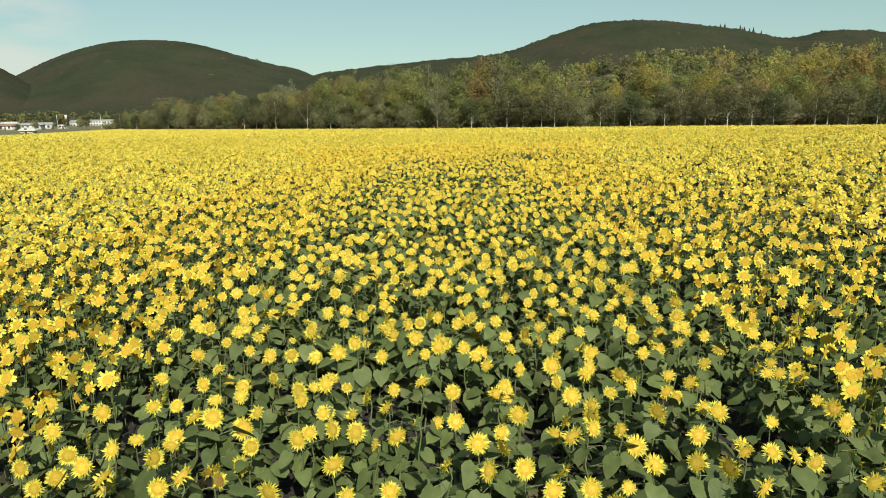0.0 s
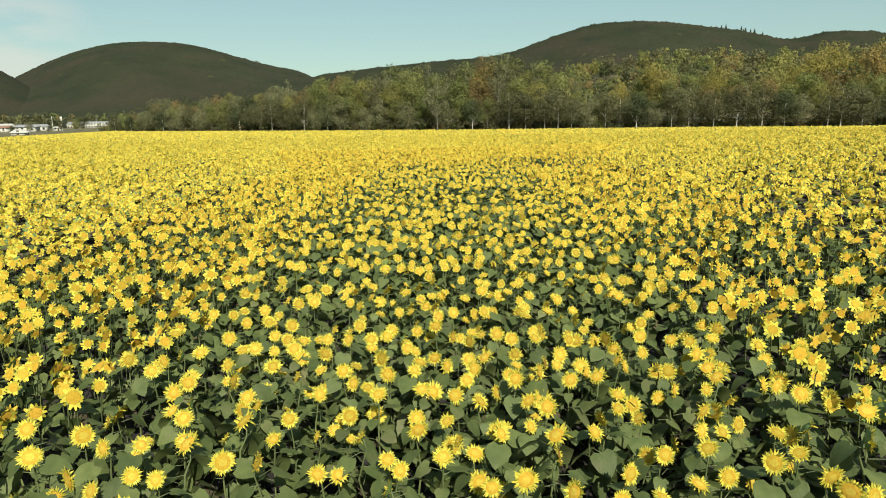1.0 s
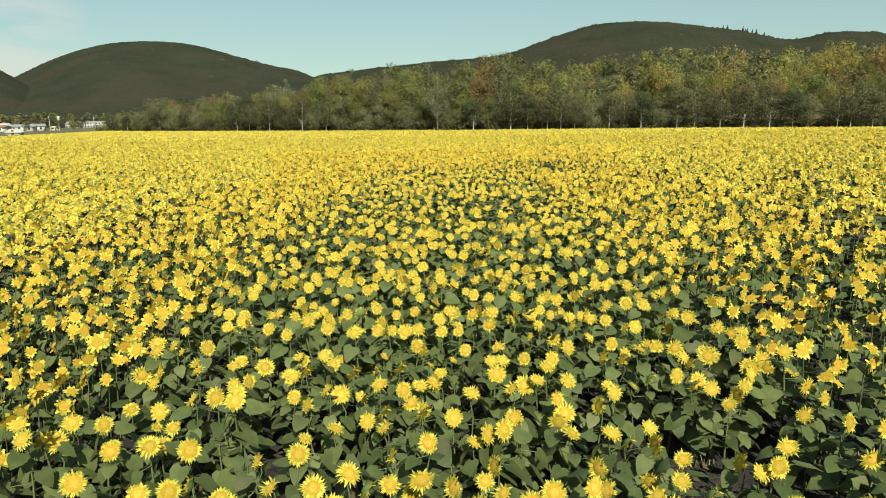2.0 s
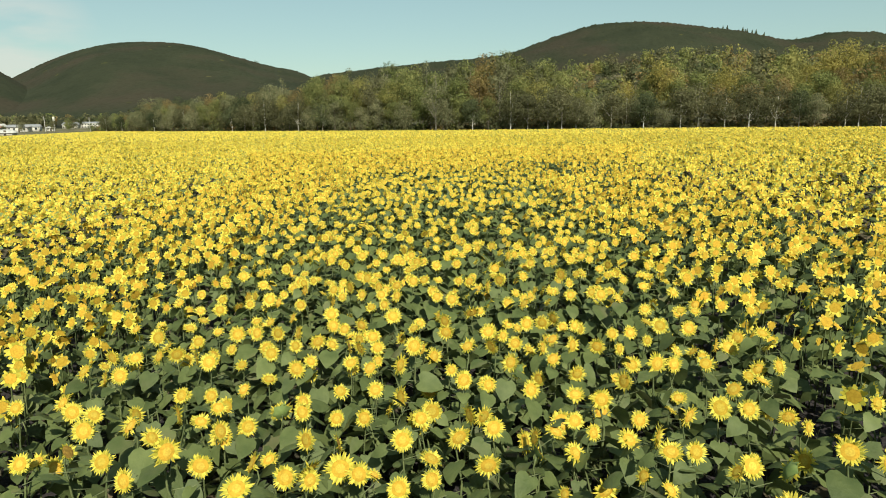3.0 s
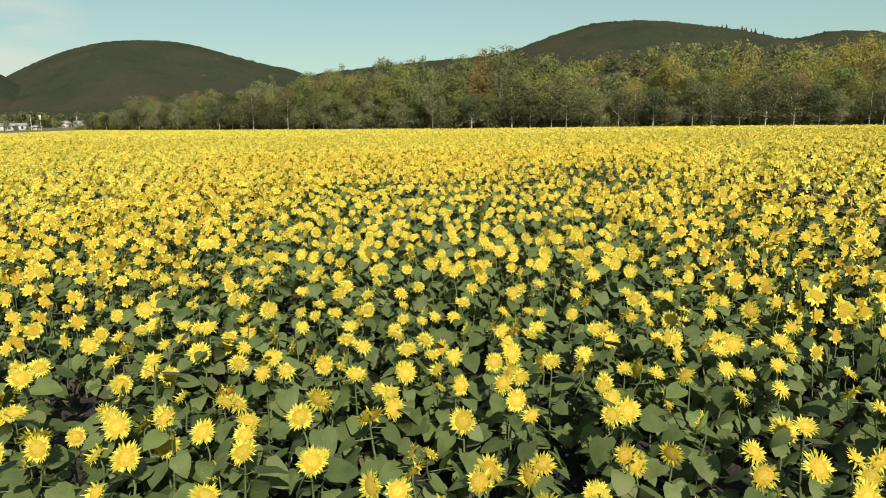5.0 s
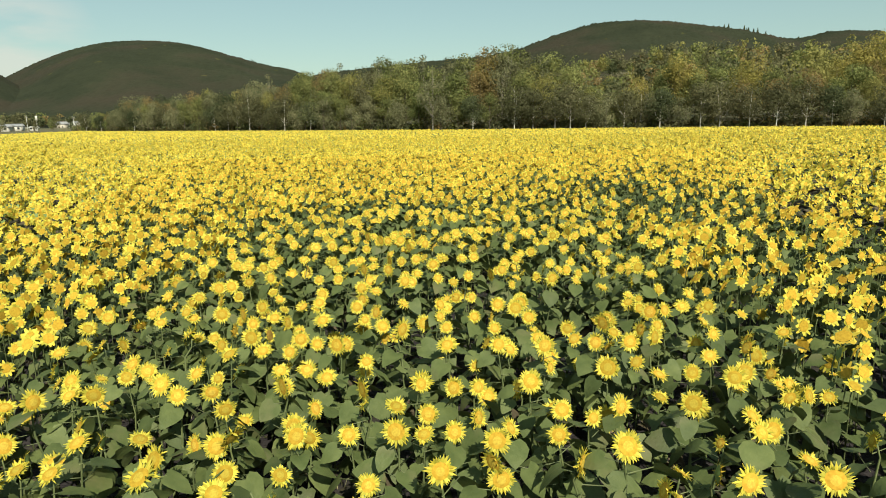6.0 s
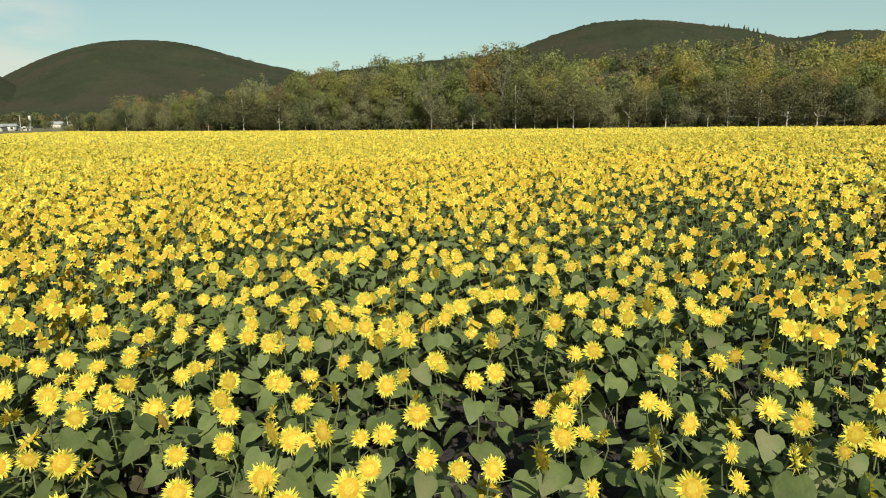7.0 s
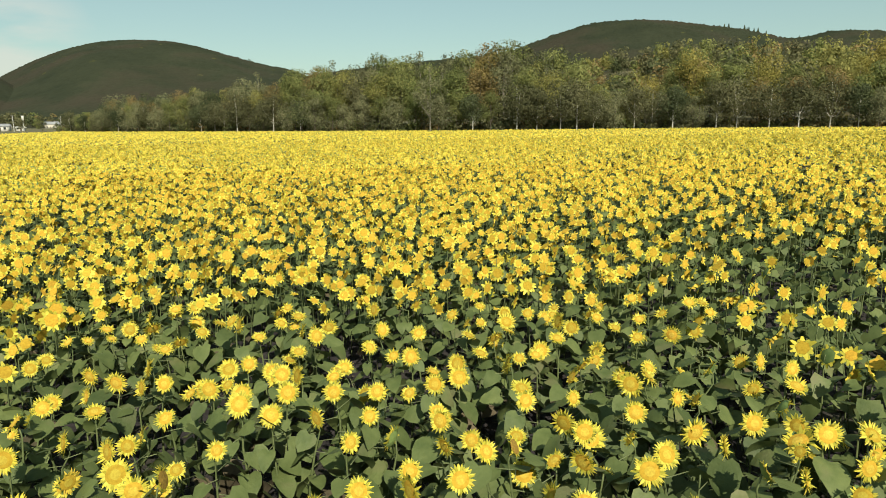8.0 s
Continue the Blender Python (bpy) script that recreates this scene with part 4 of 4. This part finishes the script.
bed([(-4.15, 11.85), (-3.15, 10.8), (-3.27, 11.55), (-2.95, 12.81), (-2.91, 10.69), (-2.75, 11.03), (-2.63, 11.87), (-2.49, 10.91), (-1.64, 11.99), (-1.4, 12.35),
     (-1.17, 10.99), (-0.47, 10.9), (-0.35, 11.54), (0.27, 10.74), (0.53, 10.65), (0.74, 12.2), (0.9, 10.64), (0.88, 11.92), (1.77, 11.14), (2.14, 10.74),
     (2.16, 11.36), (2.33, 12.54), (2.36, 11.83), (2.54, 10.84), (2.66, 12.53), (2.85, 10.57), (2.94, 10.48), (3.4, 12.53), (3.4, 12.07)],
    [(-2.86, 11.47), (-2.41, 11.38), (-2.18, 11.71), (-2.04, 11.83), (-1.69, 11.07), (-1.31, 11.68), (-0.86, 11.4), (-0.56, 10.7), (0.01, 11.47), (0.4, 11.39),
     (0.71, 11.77), (0.86, 11.07), (0.88, 11.39), (1.4, 11.91), (1.69, 11.67), (2.38, 11.44), (3.1, 11.36), (3.48, 11.12)])
bed([(-4.04, 13.7), (-3.52, 13.18), (-3.66, 13.81), (-3.18, 13.8), (-3.01, 13.05), (-2.78, 13.6), (-2.5, 13.83), (-2.45, 14.59), (-2.3, 13.98), (-2.11, 13.19),
     (-1.7, 14.46), (-1.39, 14.25), (-1.27, 13.05), (-1.15, 12.95), (-0.87, 14.23), (-0.76, 13.01), (-0.5, 14.69), (-0.24, 14.53), (-0.24, 13.59), (0.09, 14.27),
     (0.13, 12.64), (0.18, 13.59), (0.22, 13.07), (0.57, 14.25), (0.62, 13.08), (0.65, 12.66), (1.26, 12.74), (1.81, 14.07), (1.89, 13.82), (2.3, 13.62),
     (2.38, 12.92), (2.82, 13.25), (3.03, 14.05), (3.68, 13.57)],
    [(-2.48, 12.93), (-1.76, 12.89), (-0.49, 13.94), (-0.45, 13.02), (-0.08, 13.19), (0.37, 13.66), (0.94, 12.83), (1.07, 13.31), (1.58, 12.89), (1.85, 13.1),
     (2.32, 13.17), (2.82, 12.69), (2.8, 12.88)])
bed([(-3.86, 19.77), (-3.07, 18.61), (-2.57, 18.84), (-2.33, 19.88), (-2.21, 19.5), (-2.24, 18.52), (-1.98, 18.72), (-1.7, 18.66), (-1.53, 19.33), (-1.26, 18.17),
     (-1.13, 19.66), (-0.98, 18.4), (-0.77, 18.3), (-0.54, 19.53), (-0.47, 19.88), (-0.44, 18.43), (-0.16, 19.07), (-0.12, 18.12), (-0.02, 19.43), (0.1, 18.38),
     (0.31, 18.85), (0.41, 19.53), (0.52, 18.48), (0.6, 19.07), (0.63, 20.22), (1, 19.78), (1.31, 19.25), (1.44, 19.1), (1.59, 19.49), (1.7, 18.97),
     (2.13, 18.67), (2.25, 19.15), (2.51, 18.55), (2.59, 19.35), (2.83, 19.33), (3.25, 19.14), (3.19, 18.49), (4.03, 19.47)],
    [(-2.86, 18.89), (-2.22, 19), (-0.69, 19.06), (0.91, 18.87), (0.93, 18.68), (1.04, 18.22), (1.59, 18.22), (1.93, 18.95), (2.33, 18.41)])
bed([(-3.08, 21.1), (-2.82, 20.99), (-2.89, 21.79), (-2.57, 20.9), (-2.41, 20.84), (-2.36, 21.45), (-2.11, 21.66), (-1.92, 21.91), (-1.91, 21.37), (-1.74, 20.92),
     (-1.61, 21.52), (-1.38, 20.57), (-1.3, 21.34), (-1.12, 22.16), (-0.67, 21.47), (-0.59, 21.21), (-0.56, 20.94), (-0.16, 21.05), (0.07, 20.98), (0.18, 22.24),
     (0.2, 21.52), (0.26, 20.63), (0.88, 21.47), (0.88, 20.56), (1.02, 21.44), (1.2, 21.81), (1.65, 21.16), (1.67, 21.95), (1.76, 21.64), (2.17, 21.1),
     (2.41, 21.55), (2.36, 20.36), (2.58, 21.42), (2.54, 20.39), (2.81, 21.7), (3, 20.81), (3.07, 21.45)],
    [(-1.28, 20.82), (-1.11, 21.22), (-0.95, 21.45), (-0.78, 21.09), (-0.28, 20.6), (0.45, 21.38), (0.7, 20.97), (1.31, 21.16), (2.76, 20.93), (3.14, 20.83)])
bed([(-2.66, 23.23), (-2.38, 23.27), (-2.36, 24.01), (-2.09, 24.26), (-1.99, 24.53), (-1.95, 23.34), (-1.52, 23.71), (-1.49, 24.48), (-1.38, 23.63), (-1.29, 23.83),
     (-1.11, 23.84), (-0.86, 24.01), (-0.76, 23.43), (-0.71, 23.27), (-0.57, 23.92), (-0.54, 23.49), (-0.42, 24.78), (-0.32, 24.11), (-0.01, 23.83), (0.06, 23.47),
     (0.28, 22.99), (0.4, 24.58), (0.57, 24.18), (1.04, 24.16), (1.09, 23.19), (1.3, 22.97), (1.47, 24.56), (2.05, 23.47), (2.04, 24.29), (2.16, 24.17),
     (2.36, 23.46), (2.41, 23.08), (3.08, 24.41)],
    [(-2.81, 23.64), (-1.97, 23.76), (-1.5, 23.51), (0.3, 23.41), (0.51, 23.31), (0.68, 24.03), (0.83, 23.64), (1.13, 23.8), (1.25, 23.59), (1.5, 23.36),
     (1.67, 23.18), (1.75, 23.49), (2.61, 22.91), (2.83, 23.59)])
bed([(-2.59, 26.27), (-2.46, 26.63), (-2.37, 26.64), (-1.98, 26.63), (-1.98, 26.17), (-1.78, 26.23), (-1.6, 26.93), (-1.66, 25.82), (-1.49, 26.72), (-1.4, 26.25),
     (-1.13, 26.16), (-1.04, 26.56), (-0.7, 25.97), (-0.68, 27.31), (-0.6, 25.66), (-0.48, 26.46), (-0.47, 26.16), (-0.33, 25.56), (-0.23, 26.06), (0.02, 25.63),
     (0.36, 26.34), (0.39, 25.92), (0.63, 27.01), (0.81, 26.87), (1.54, 26.65), (1.64, 26.16), (1.71, 25.54), (1.76, 26.04), (1.84, 26.21), (2.02, 25.59),
     (2.23, 26.48), (2.42, 25.47), (2.69, 26.24), (2.77, 25.55), (3, 26.45), (3.17, 26.29), (3.18, 26.33)],
    [(-2.33, 26.03), (-2, 25.85), (-1.23, 25.93), (0.21, 25.99), (0.5, 26.34), (0.75, 26.04), (1.35, 25.93), (2.23, 25.99), (2.43, 25.77), (2.65, 25.69)])
bed([(-3.11, 35.1), (-2.58, 35.09), (-2.65, 35.8), (-2.11, 35.33), (-1.88, 35.13), (-1.73, 35.69), (-1.56, 33.93), (-1.64, 35.28), (-1.4, 34.92), (-0.98, 35.14),
     (-0.69, 35.65), (-0.34, 35.85), (-0.29, 35.09), (-0.32, 34.5), (0.06, 34.29), (0.21, 35.28), (0.28, 34.8), (0.39, 33.69), (0.49, 35.27), (0.49, 34.4),
     (0.7, 35.04), (0.79, 33.8), (0.79, 34.17), (1.16, 35.21), (1.27, 34.41), (1.32, 34.58), (1.4, 35.63), (1.58, 34.64), (1.66, 33.96), (1.85, 34.83),
     (2.33, 33.6), (2.35, 34.63), (2.69, 35.56), (2.82, 33.54), (2.92, 35.21), (3.27, 34.95)],
    [(-1.62, 33.83), (-0.23, 34.79), (0.69, 34.74), (0.73, 33.83), (0.91, 34.38), (1.36, 33.98), (1.72, 33.41), (2.2, 33.74), (2.37, 34.16), (2.64, 34.12),
     (3.47, 34.2)])
bed([(-3.24, 37.73), (-2.27, 37.44), (-2.19, 36.92), (-2.02, 37.45), (-1.9, 37.85), (-1.89, 37.4), (-1.64, 36.49), (-1.66, 37.53), (-1.48, 36.35), (-1.16, 37.81),
     (-1.21, 36.37), (-1.13, 36.56), (-1, 37.14), (-0.97, 36.63), (-0.69, 36.23), (-0.52, 37.24), (-0.31, 37.16), (0.36, 37.58), (0.36, 37.43), (0.43, 36.95),
     (0.44, 36.13), (0.77, 37.47), (0.76, 38.05), (0.96, 36.18), (0.98, 37.02), (1.06, 37.57), (1.39, 37.21), (1.41, 36.59), (1.4, 36.01), (1.78, 36.87),
     (1.96, 36.28), (2.13, 36.72), (2.32, 37.28), (2.28, 36.16), (2.58, 36.31), (2.81, 36.96), (2.94, 37.12), (3.25, 36.49), (3.62, 37.57)],
    [(-2.46, 36.89), (-1.91, 36.8), (-2.02, 36.67), (-1.48, 36.64), (-1.41, 37.17), (-0.24, 36.75), (-0.04, 36.64), (0.96, 37.27)])
bed([(-2.89, 40.34), (-2.46, 40), (-2.58, 39.57), (-2.4, 40.34), (-2.42, 40.75), (-1.51, 39.57), (-1.39, 40.22), (-1.31, 40.15), (-1.03, 40.78), (-0.83, 39.64),
     (-0.77, 40.4), (-0.51, 40.46), (-0.46, 39.67), (-0.2, 39.79), (-0.15, 38.89), (-0.07, 40.6), (-0.02, 39.8), (0.23, 39.86), (0.31, 39.37), (0.7, 40.7),
     (0.75, 39.06), (0.91, 41), (1.08, 39.26), (1.27, 39.51), (1.38, 39.02), (1.34, 39.82), (1.59, 40.49), (1.77, 39.32), (1.91, 38.77), (2.11, 40.26),
     (2.39, 39.33), (2.89, 39.83), (3.14, 39.84), (3.3, 39.45), (3.84, 40)],
    [(-2.68, 39.74), (-2.16, 39.29), (-2.11, 39.43), (-1.74, 39.93), (-1.08, 39.46), (1.61, 39.72), (1.88, 39.42), (2.29, 38.98), (2.57, 39.7), (2.7, 39.1),
     (3.06, 38.93), (3.11, 39.26)])
bed([(-3.05, 43.19), (-2.62, 42.52), (-2.74, 43.01), (-2.44, 42.02), (-1.99, 41.87), (-2.04, 43.21), (-1.76, 43.31), (-1.83, 42.59), (-1.74, 42.15), (-1.41, 43.01),
     (-1.46, 41.94), (-1.33, 42.58), (-1.13, 42.69), (-1.07, 41.98), (-0.82, 42.17), (-0.7, 42.39), (-0.65, 43.15), (-0.43, 42.06), (-0.27, 41.89), (-0.03, 42.55),
     (0.05, 41.65), (0.19, 43.69), (0.44, 42.51), (0.63, 42.91), (0.97, 43.71), (0.99, 42.33), (1.15, 43.55), (1.55, 41.79), (1.64, 42.07), (2.16, 42.29),
     (2.15, 43.13), (2.47, 42.21), (2.66, 43.01), (2.84, 42.73), (2.92, 42.33), (3.27, 43.19), (3.32, 42.64), (3.52, 42.35)],
    [(-2.13, 42.19), (-0.07, 41.93), (0.16, 42.95), (0.32, 42.31), (1.19, 42.35), (1.23, 42.18), (1.54, 42.5), (2.3, 41.99), (3.34, 42.33)])
bed([(-2.91, 46.1), (-2.59, 45.11), (-1.91, 45.51), (-1.69, 44.9), (-1.58, 46.37), (-1.56, 44.86), (-1.17, 45.93), (-1.16, 45.33), (-0.91, 45.91), (-0.82, 46.14),
     (-0.54, 45.9), (-0.45, 46.25), (-0.16, 45.27), (-0.1, 45.93), (-0.06, 46.16), (-0.03, 44.69), (0.28, 45.02), (0.3, 44.57), (0.43, 46.49), (0.48, 45.71),
     (0.62, 44.69), (0.72, 45.46), (1.19, 45.95), (1.55, 45.36), (1.63, 46.18), (1.84, 44.75), (2.04, 45.75), (2.09, 45.15), (2.1, 46.13), (2.49, 46.08),
     (2.87, 45.51), (3.23, 45.18), (3.38, 44.93), (3.57, 45.21)],
    [(-2, 44.88), (-1.32, 44.8), (0.51, 45.39), (0.81, 45.09), (1.02, 45.2), (1.29, 45.13), (1.43, 44.86), (1.89, 45.37), (2.53, 45.22), (2.57, 44.7),
     (2.89, 44.8), (2.96, 45.04), (2.99, 45.13)])

HEADS = np.array([p for pair in BEDS for group in pair for p in group])


def clear(x, y):
    """Not where one of the plants along the way already stands."""
    ok = np.ones(x.size, bool)
    for hx, hy in HEADS:
        ok &= (x - hx) ** 2 + (y - hy) ** 2 > 0.21**2
    return ok


def sown(x, y):
    """Not on one of the bare spots between the plants."""
    ok = np.ones(x.size, bool)
    for bx, by in [(-0.4, 7.8), (1.0, 6.7), (3.4, 6.7), (-5.2, 14.8), (4.2, 13.2), (3.3, 29.5), (1.2, 26.9), (4.8, 29.7), (-4.1, 36.3), (1.1, 41.5), (0.8, 40.3), (-2.1, 40.2), (-0.8, 45.3), (-1.7, 43.2), (0.2, 44.8), (-1.4, 46.3), (4.7, 47.6), (3.6, 22.2), (2.9, 15.6)]:
        ok &= (x - bx) ** 2 + ((y - by) / 1.2) ** 2 > 0.42**2
    return ok


def in_beds(x, y):
    return (np.abs(x) < 3.8) & (((y > 4.6) & (y < 16.2)) | ((y > 17.8) & (y < 28.2)) | ((y > 33.4) & (y < 48.0)))


def green_share(x, y):
    """How many plants carry no flower: a poor patch of the field, and the gaps between the plants along the way."""
    poor = np.exp(-(((x - 6.3) / 2.5) ** 2) - ((y - 49.8) / 5.5) ** 2)
    return np.clip(np.where(in_beds(x, y), 0.10, 0.02) + 0.78 * poor, 0, 1)


N1 = place_stuff("sunflower_rows", FINE, field_points(3, 50, 7.3, 31, lambda x, y: corridor(x, y) & clear(x, y) & sown(x, y)),
                 "dense blooming sunflowers with large dull green leaves", 18, green_share)
N2 = place_stuff("sunflower_rows", MIDDLE, field_points(-6, 76, 10.6, 32, lambda x, y: flank(x, y) & ~corridor(x, y)), "dense rows of blooming yellow sunflowers", 24, green_share)
N3 = place_stuff("sunflower_rows", FAR, field_points(-6, 125, 6.3, 33, lambda x, y: ~flank(x, y)), "wide part of the blooming sunflower field")
N4 = place_stuff("sunflower_rows", FARTHEST, field_points(125, 330, 3.4, 34, lambda x, y: x == x, 0.0), "far edge of the blooming sunflower field")
N5 = place_stuff("sunflower_rows", SIDE, field_points(-6, 125, 4.2, 35, lambda x, y: np.abs(x) > 0.72 * np.maximum(y, 8) + 5.0, 85.0), "side part of the blooming sunflower field")
print("plants", N1, N2, N3, N4, N5)


# the plants along the way: those nearest the middle are things of their own
class Kind:
    """One build of a sunflower and where its head comes to stand."""

    def __init__(self, seed, mood):
        self.pieces = sunflower_pieces(seed, True, mood)
        self.head = next(v for name, v, _, _ in self.pieces if name == "disc").mean(0)
        self.label = {"open": "blooming yellow sunflower with large heart-shaped green leaves",
                      "turned": "ragged yellow sunflower turned aside, its petals shrivelling"}[mood]
        self.thing = None

    def arrays(self):
        S = Soup()
        for _, v, t, m in self.pieces:
            S.add(v, t, FLOWER_ORDER.index(m) if isinstance(m, str) else [FLOWER_ORDER.index(k) for k in m])
        return S.arrays()

    def plant(self, m):
        if self.thing:
            return copy_thing(self.thing, m @ Matrix.Scale(1 / self.thing.scale[0], 4))
        self.thing = new("sunflower", None)
        for name, v, t, tone in self.pieces:
            tones = [tone] if isinstance(tone, str) else sorted(set(tone))
            me = mesh_from(name, v, t, [FLOWER_MATS[k] for k in tones], None if isinstance(tone, str) else [tones.index(k) for k in tone])
            main = tone if isinstance(tone, str) else max(tones, key=tone.count)
            part(name, me, self.thing, {"litter": "dry brown leaf", "dry_petal": "withered yellow-brown petals", "ripe": "dark brown ripe disc"}.get(main, ""))
        self.thing.matrix_basis = m
        return tagged(self.thing, self.label, "sunflower", "sunflowers in the field")


def build_beds():
    r = np.random.default_rng(47)
    kinds = [[Kind(6000 + k, "open") for k in range(16)], [Kind(6100 + k, "turned") for k in range(12)]]
    every = kinds[0] + kinds[1]
    loose, things = [], 0
    for pair in BEDS:
        for g, group in enumerate(pair):
            for i, (x, y) in enumerate(group):
                k = kinds[g][int(r.integers(0, len(kinds[g])))]
                spin = float(r.normal(0, 0.18))
                size = (1.08 + 0.07 * math.sin(2.3 * i)) / k.head[2]
                c, s = math.cos(spin) * size, math.sin(spin) * size
                fx, fy = x - (k.head[0] * c - k.head[1] * s), y - (k.head[0] * s + k.head[1] * c)
                if abs(x - 0.2) < 1.55:
                    k.plant(Matrix.Translation((fx, fy, float(land(fx, fy)))) @ Matrix.Rotation(spin, 4, "Z") @ Matrix.Scale(size, 4))
                    things += 1
                else:
                    loose.append((fx, fy, spin, size, every.index(k)))
    xs, ys, spins, sizes, pick = np.array(loose).T
    scatter("sunflower_rows", [k.arrays() for k in every], xs, ys, spins, sizes, pick.astype(int), "blooming and ragged sunflowers beside the middle of the field")
    return things, len(loose)


print("along the way", build_beds())


# ---- dry litter on the soil between the plants ----
def build_litter():
    r = np.random.default_rng(91)
    S = Soup()
    n = 5200
    x, y = r.uniform(-5, 5, n), r.uniform(2, 54, n)
    z = land(x, y)
    for i in range(n):
        a, ln = r.uniform(0, 6.28), r.uniform(0.05, 0.16)
        d = np.array([math.cos(a), math.sin(a), r.normal(0, 0.25)]) * ln
        w = np.array([-d[1], d[0], 0]) * r.uniform(0.12, 0.5)
        p = np.array([x[i], y[i], z[i] + r.uniform(0.03, 0.09)])
        S.add([p, p + d * 0.5 + w, p + d, p + d * 0.5 - w], [(0, 2, 1), (0, 3, 2)])
    tagged(new("leaf_litter", S.mesh("leaf_litter", [M_DRY])), "dry brown leaves and stalks on dark soil", "leaf litter", kind="stuff")


build_litter()


def build_weeds():
    """Thin grass and weeds in the gaps between the rows."""
    r = np.random.default_rng(93)
    S = Soup()
    for _ in range(520):
        x, y = r.uniform(-4.5, 4.5), r.uniform(3, 52)
        z = float(land(x, y))
        for _ in range(int(r.integers(5, 10))):
            a, h = r.uniform(0, 6.28), r.uniform(0.10, 0.30)
            p = np.array([x + r.normal(0, 0.06), y + r.normal(0, 0.06), z - 0.01])
            d = np.array([math.cos(a), math.sin(a), 0])
            w = np.array([-d[1], d[0], 0]) * 0.006
            m = p + d * h * 0.25 + [0, 0, h * 0.6]
            S.add([p - w, p + w, m + w * 0.8, m - w * 0.8, p + d * h * r.uniform(0.5, 0.9) + [0, 0, h * r.uniform(0.6, 1.0)]], [(0, 1, 2), (0, 2, 3), (3, 2, 4)])
    tagged(new("weeds", S.mesh("weeds", [material("thin dry grass", (0.10, 0.11, 0.05), (0.22, 0.20, 0.11), 6, 0.8, 0.3, through_light=0.1)])),
           "thin dry grass and weeds between the sunflowers", "weeds", kind="stuff")


build_weeds()
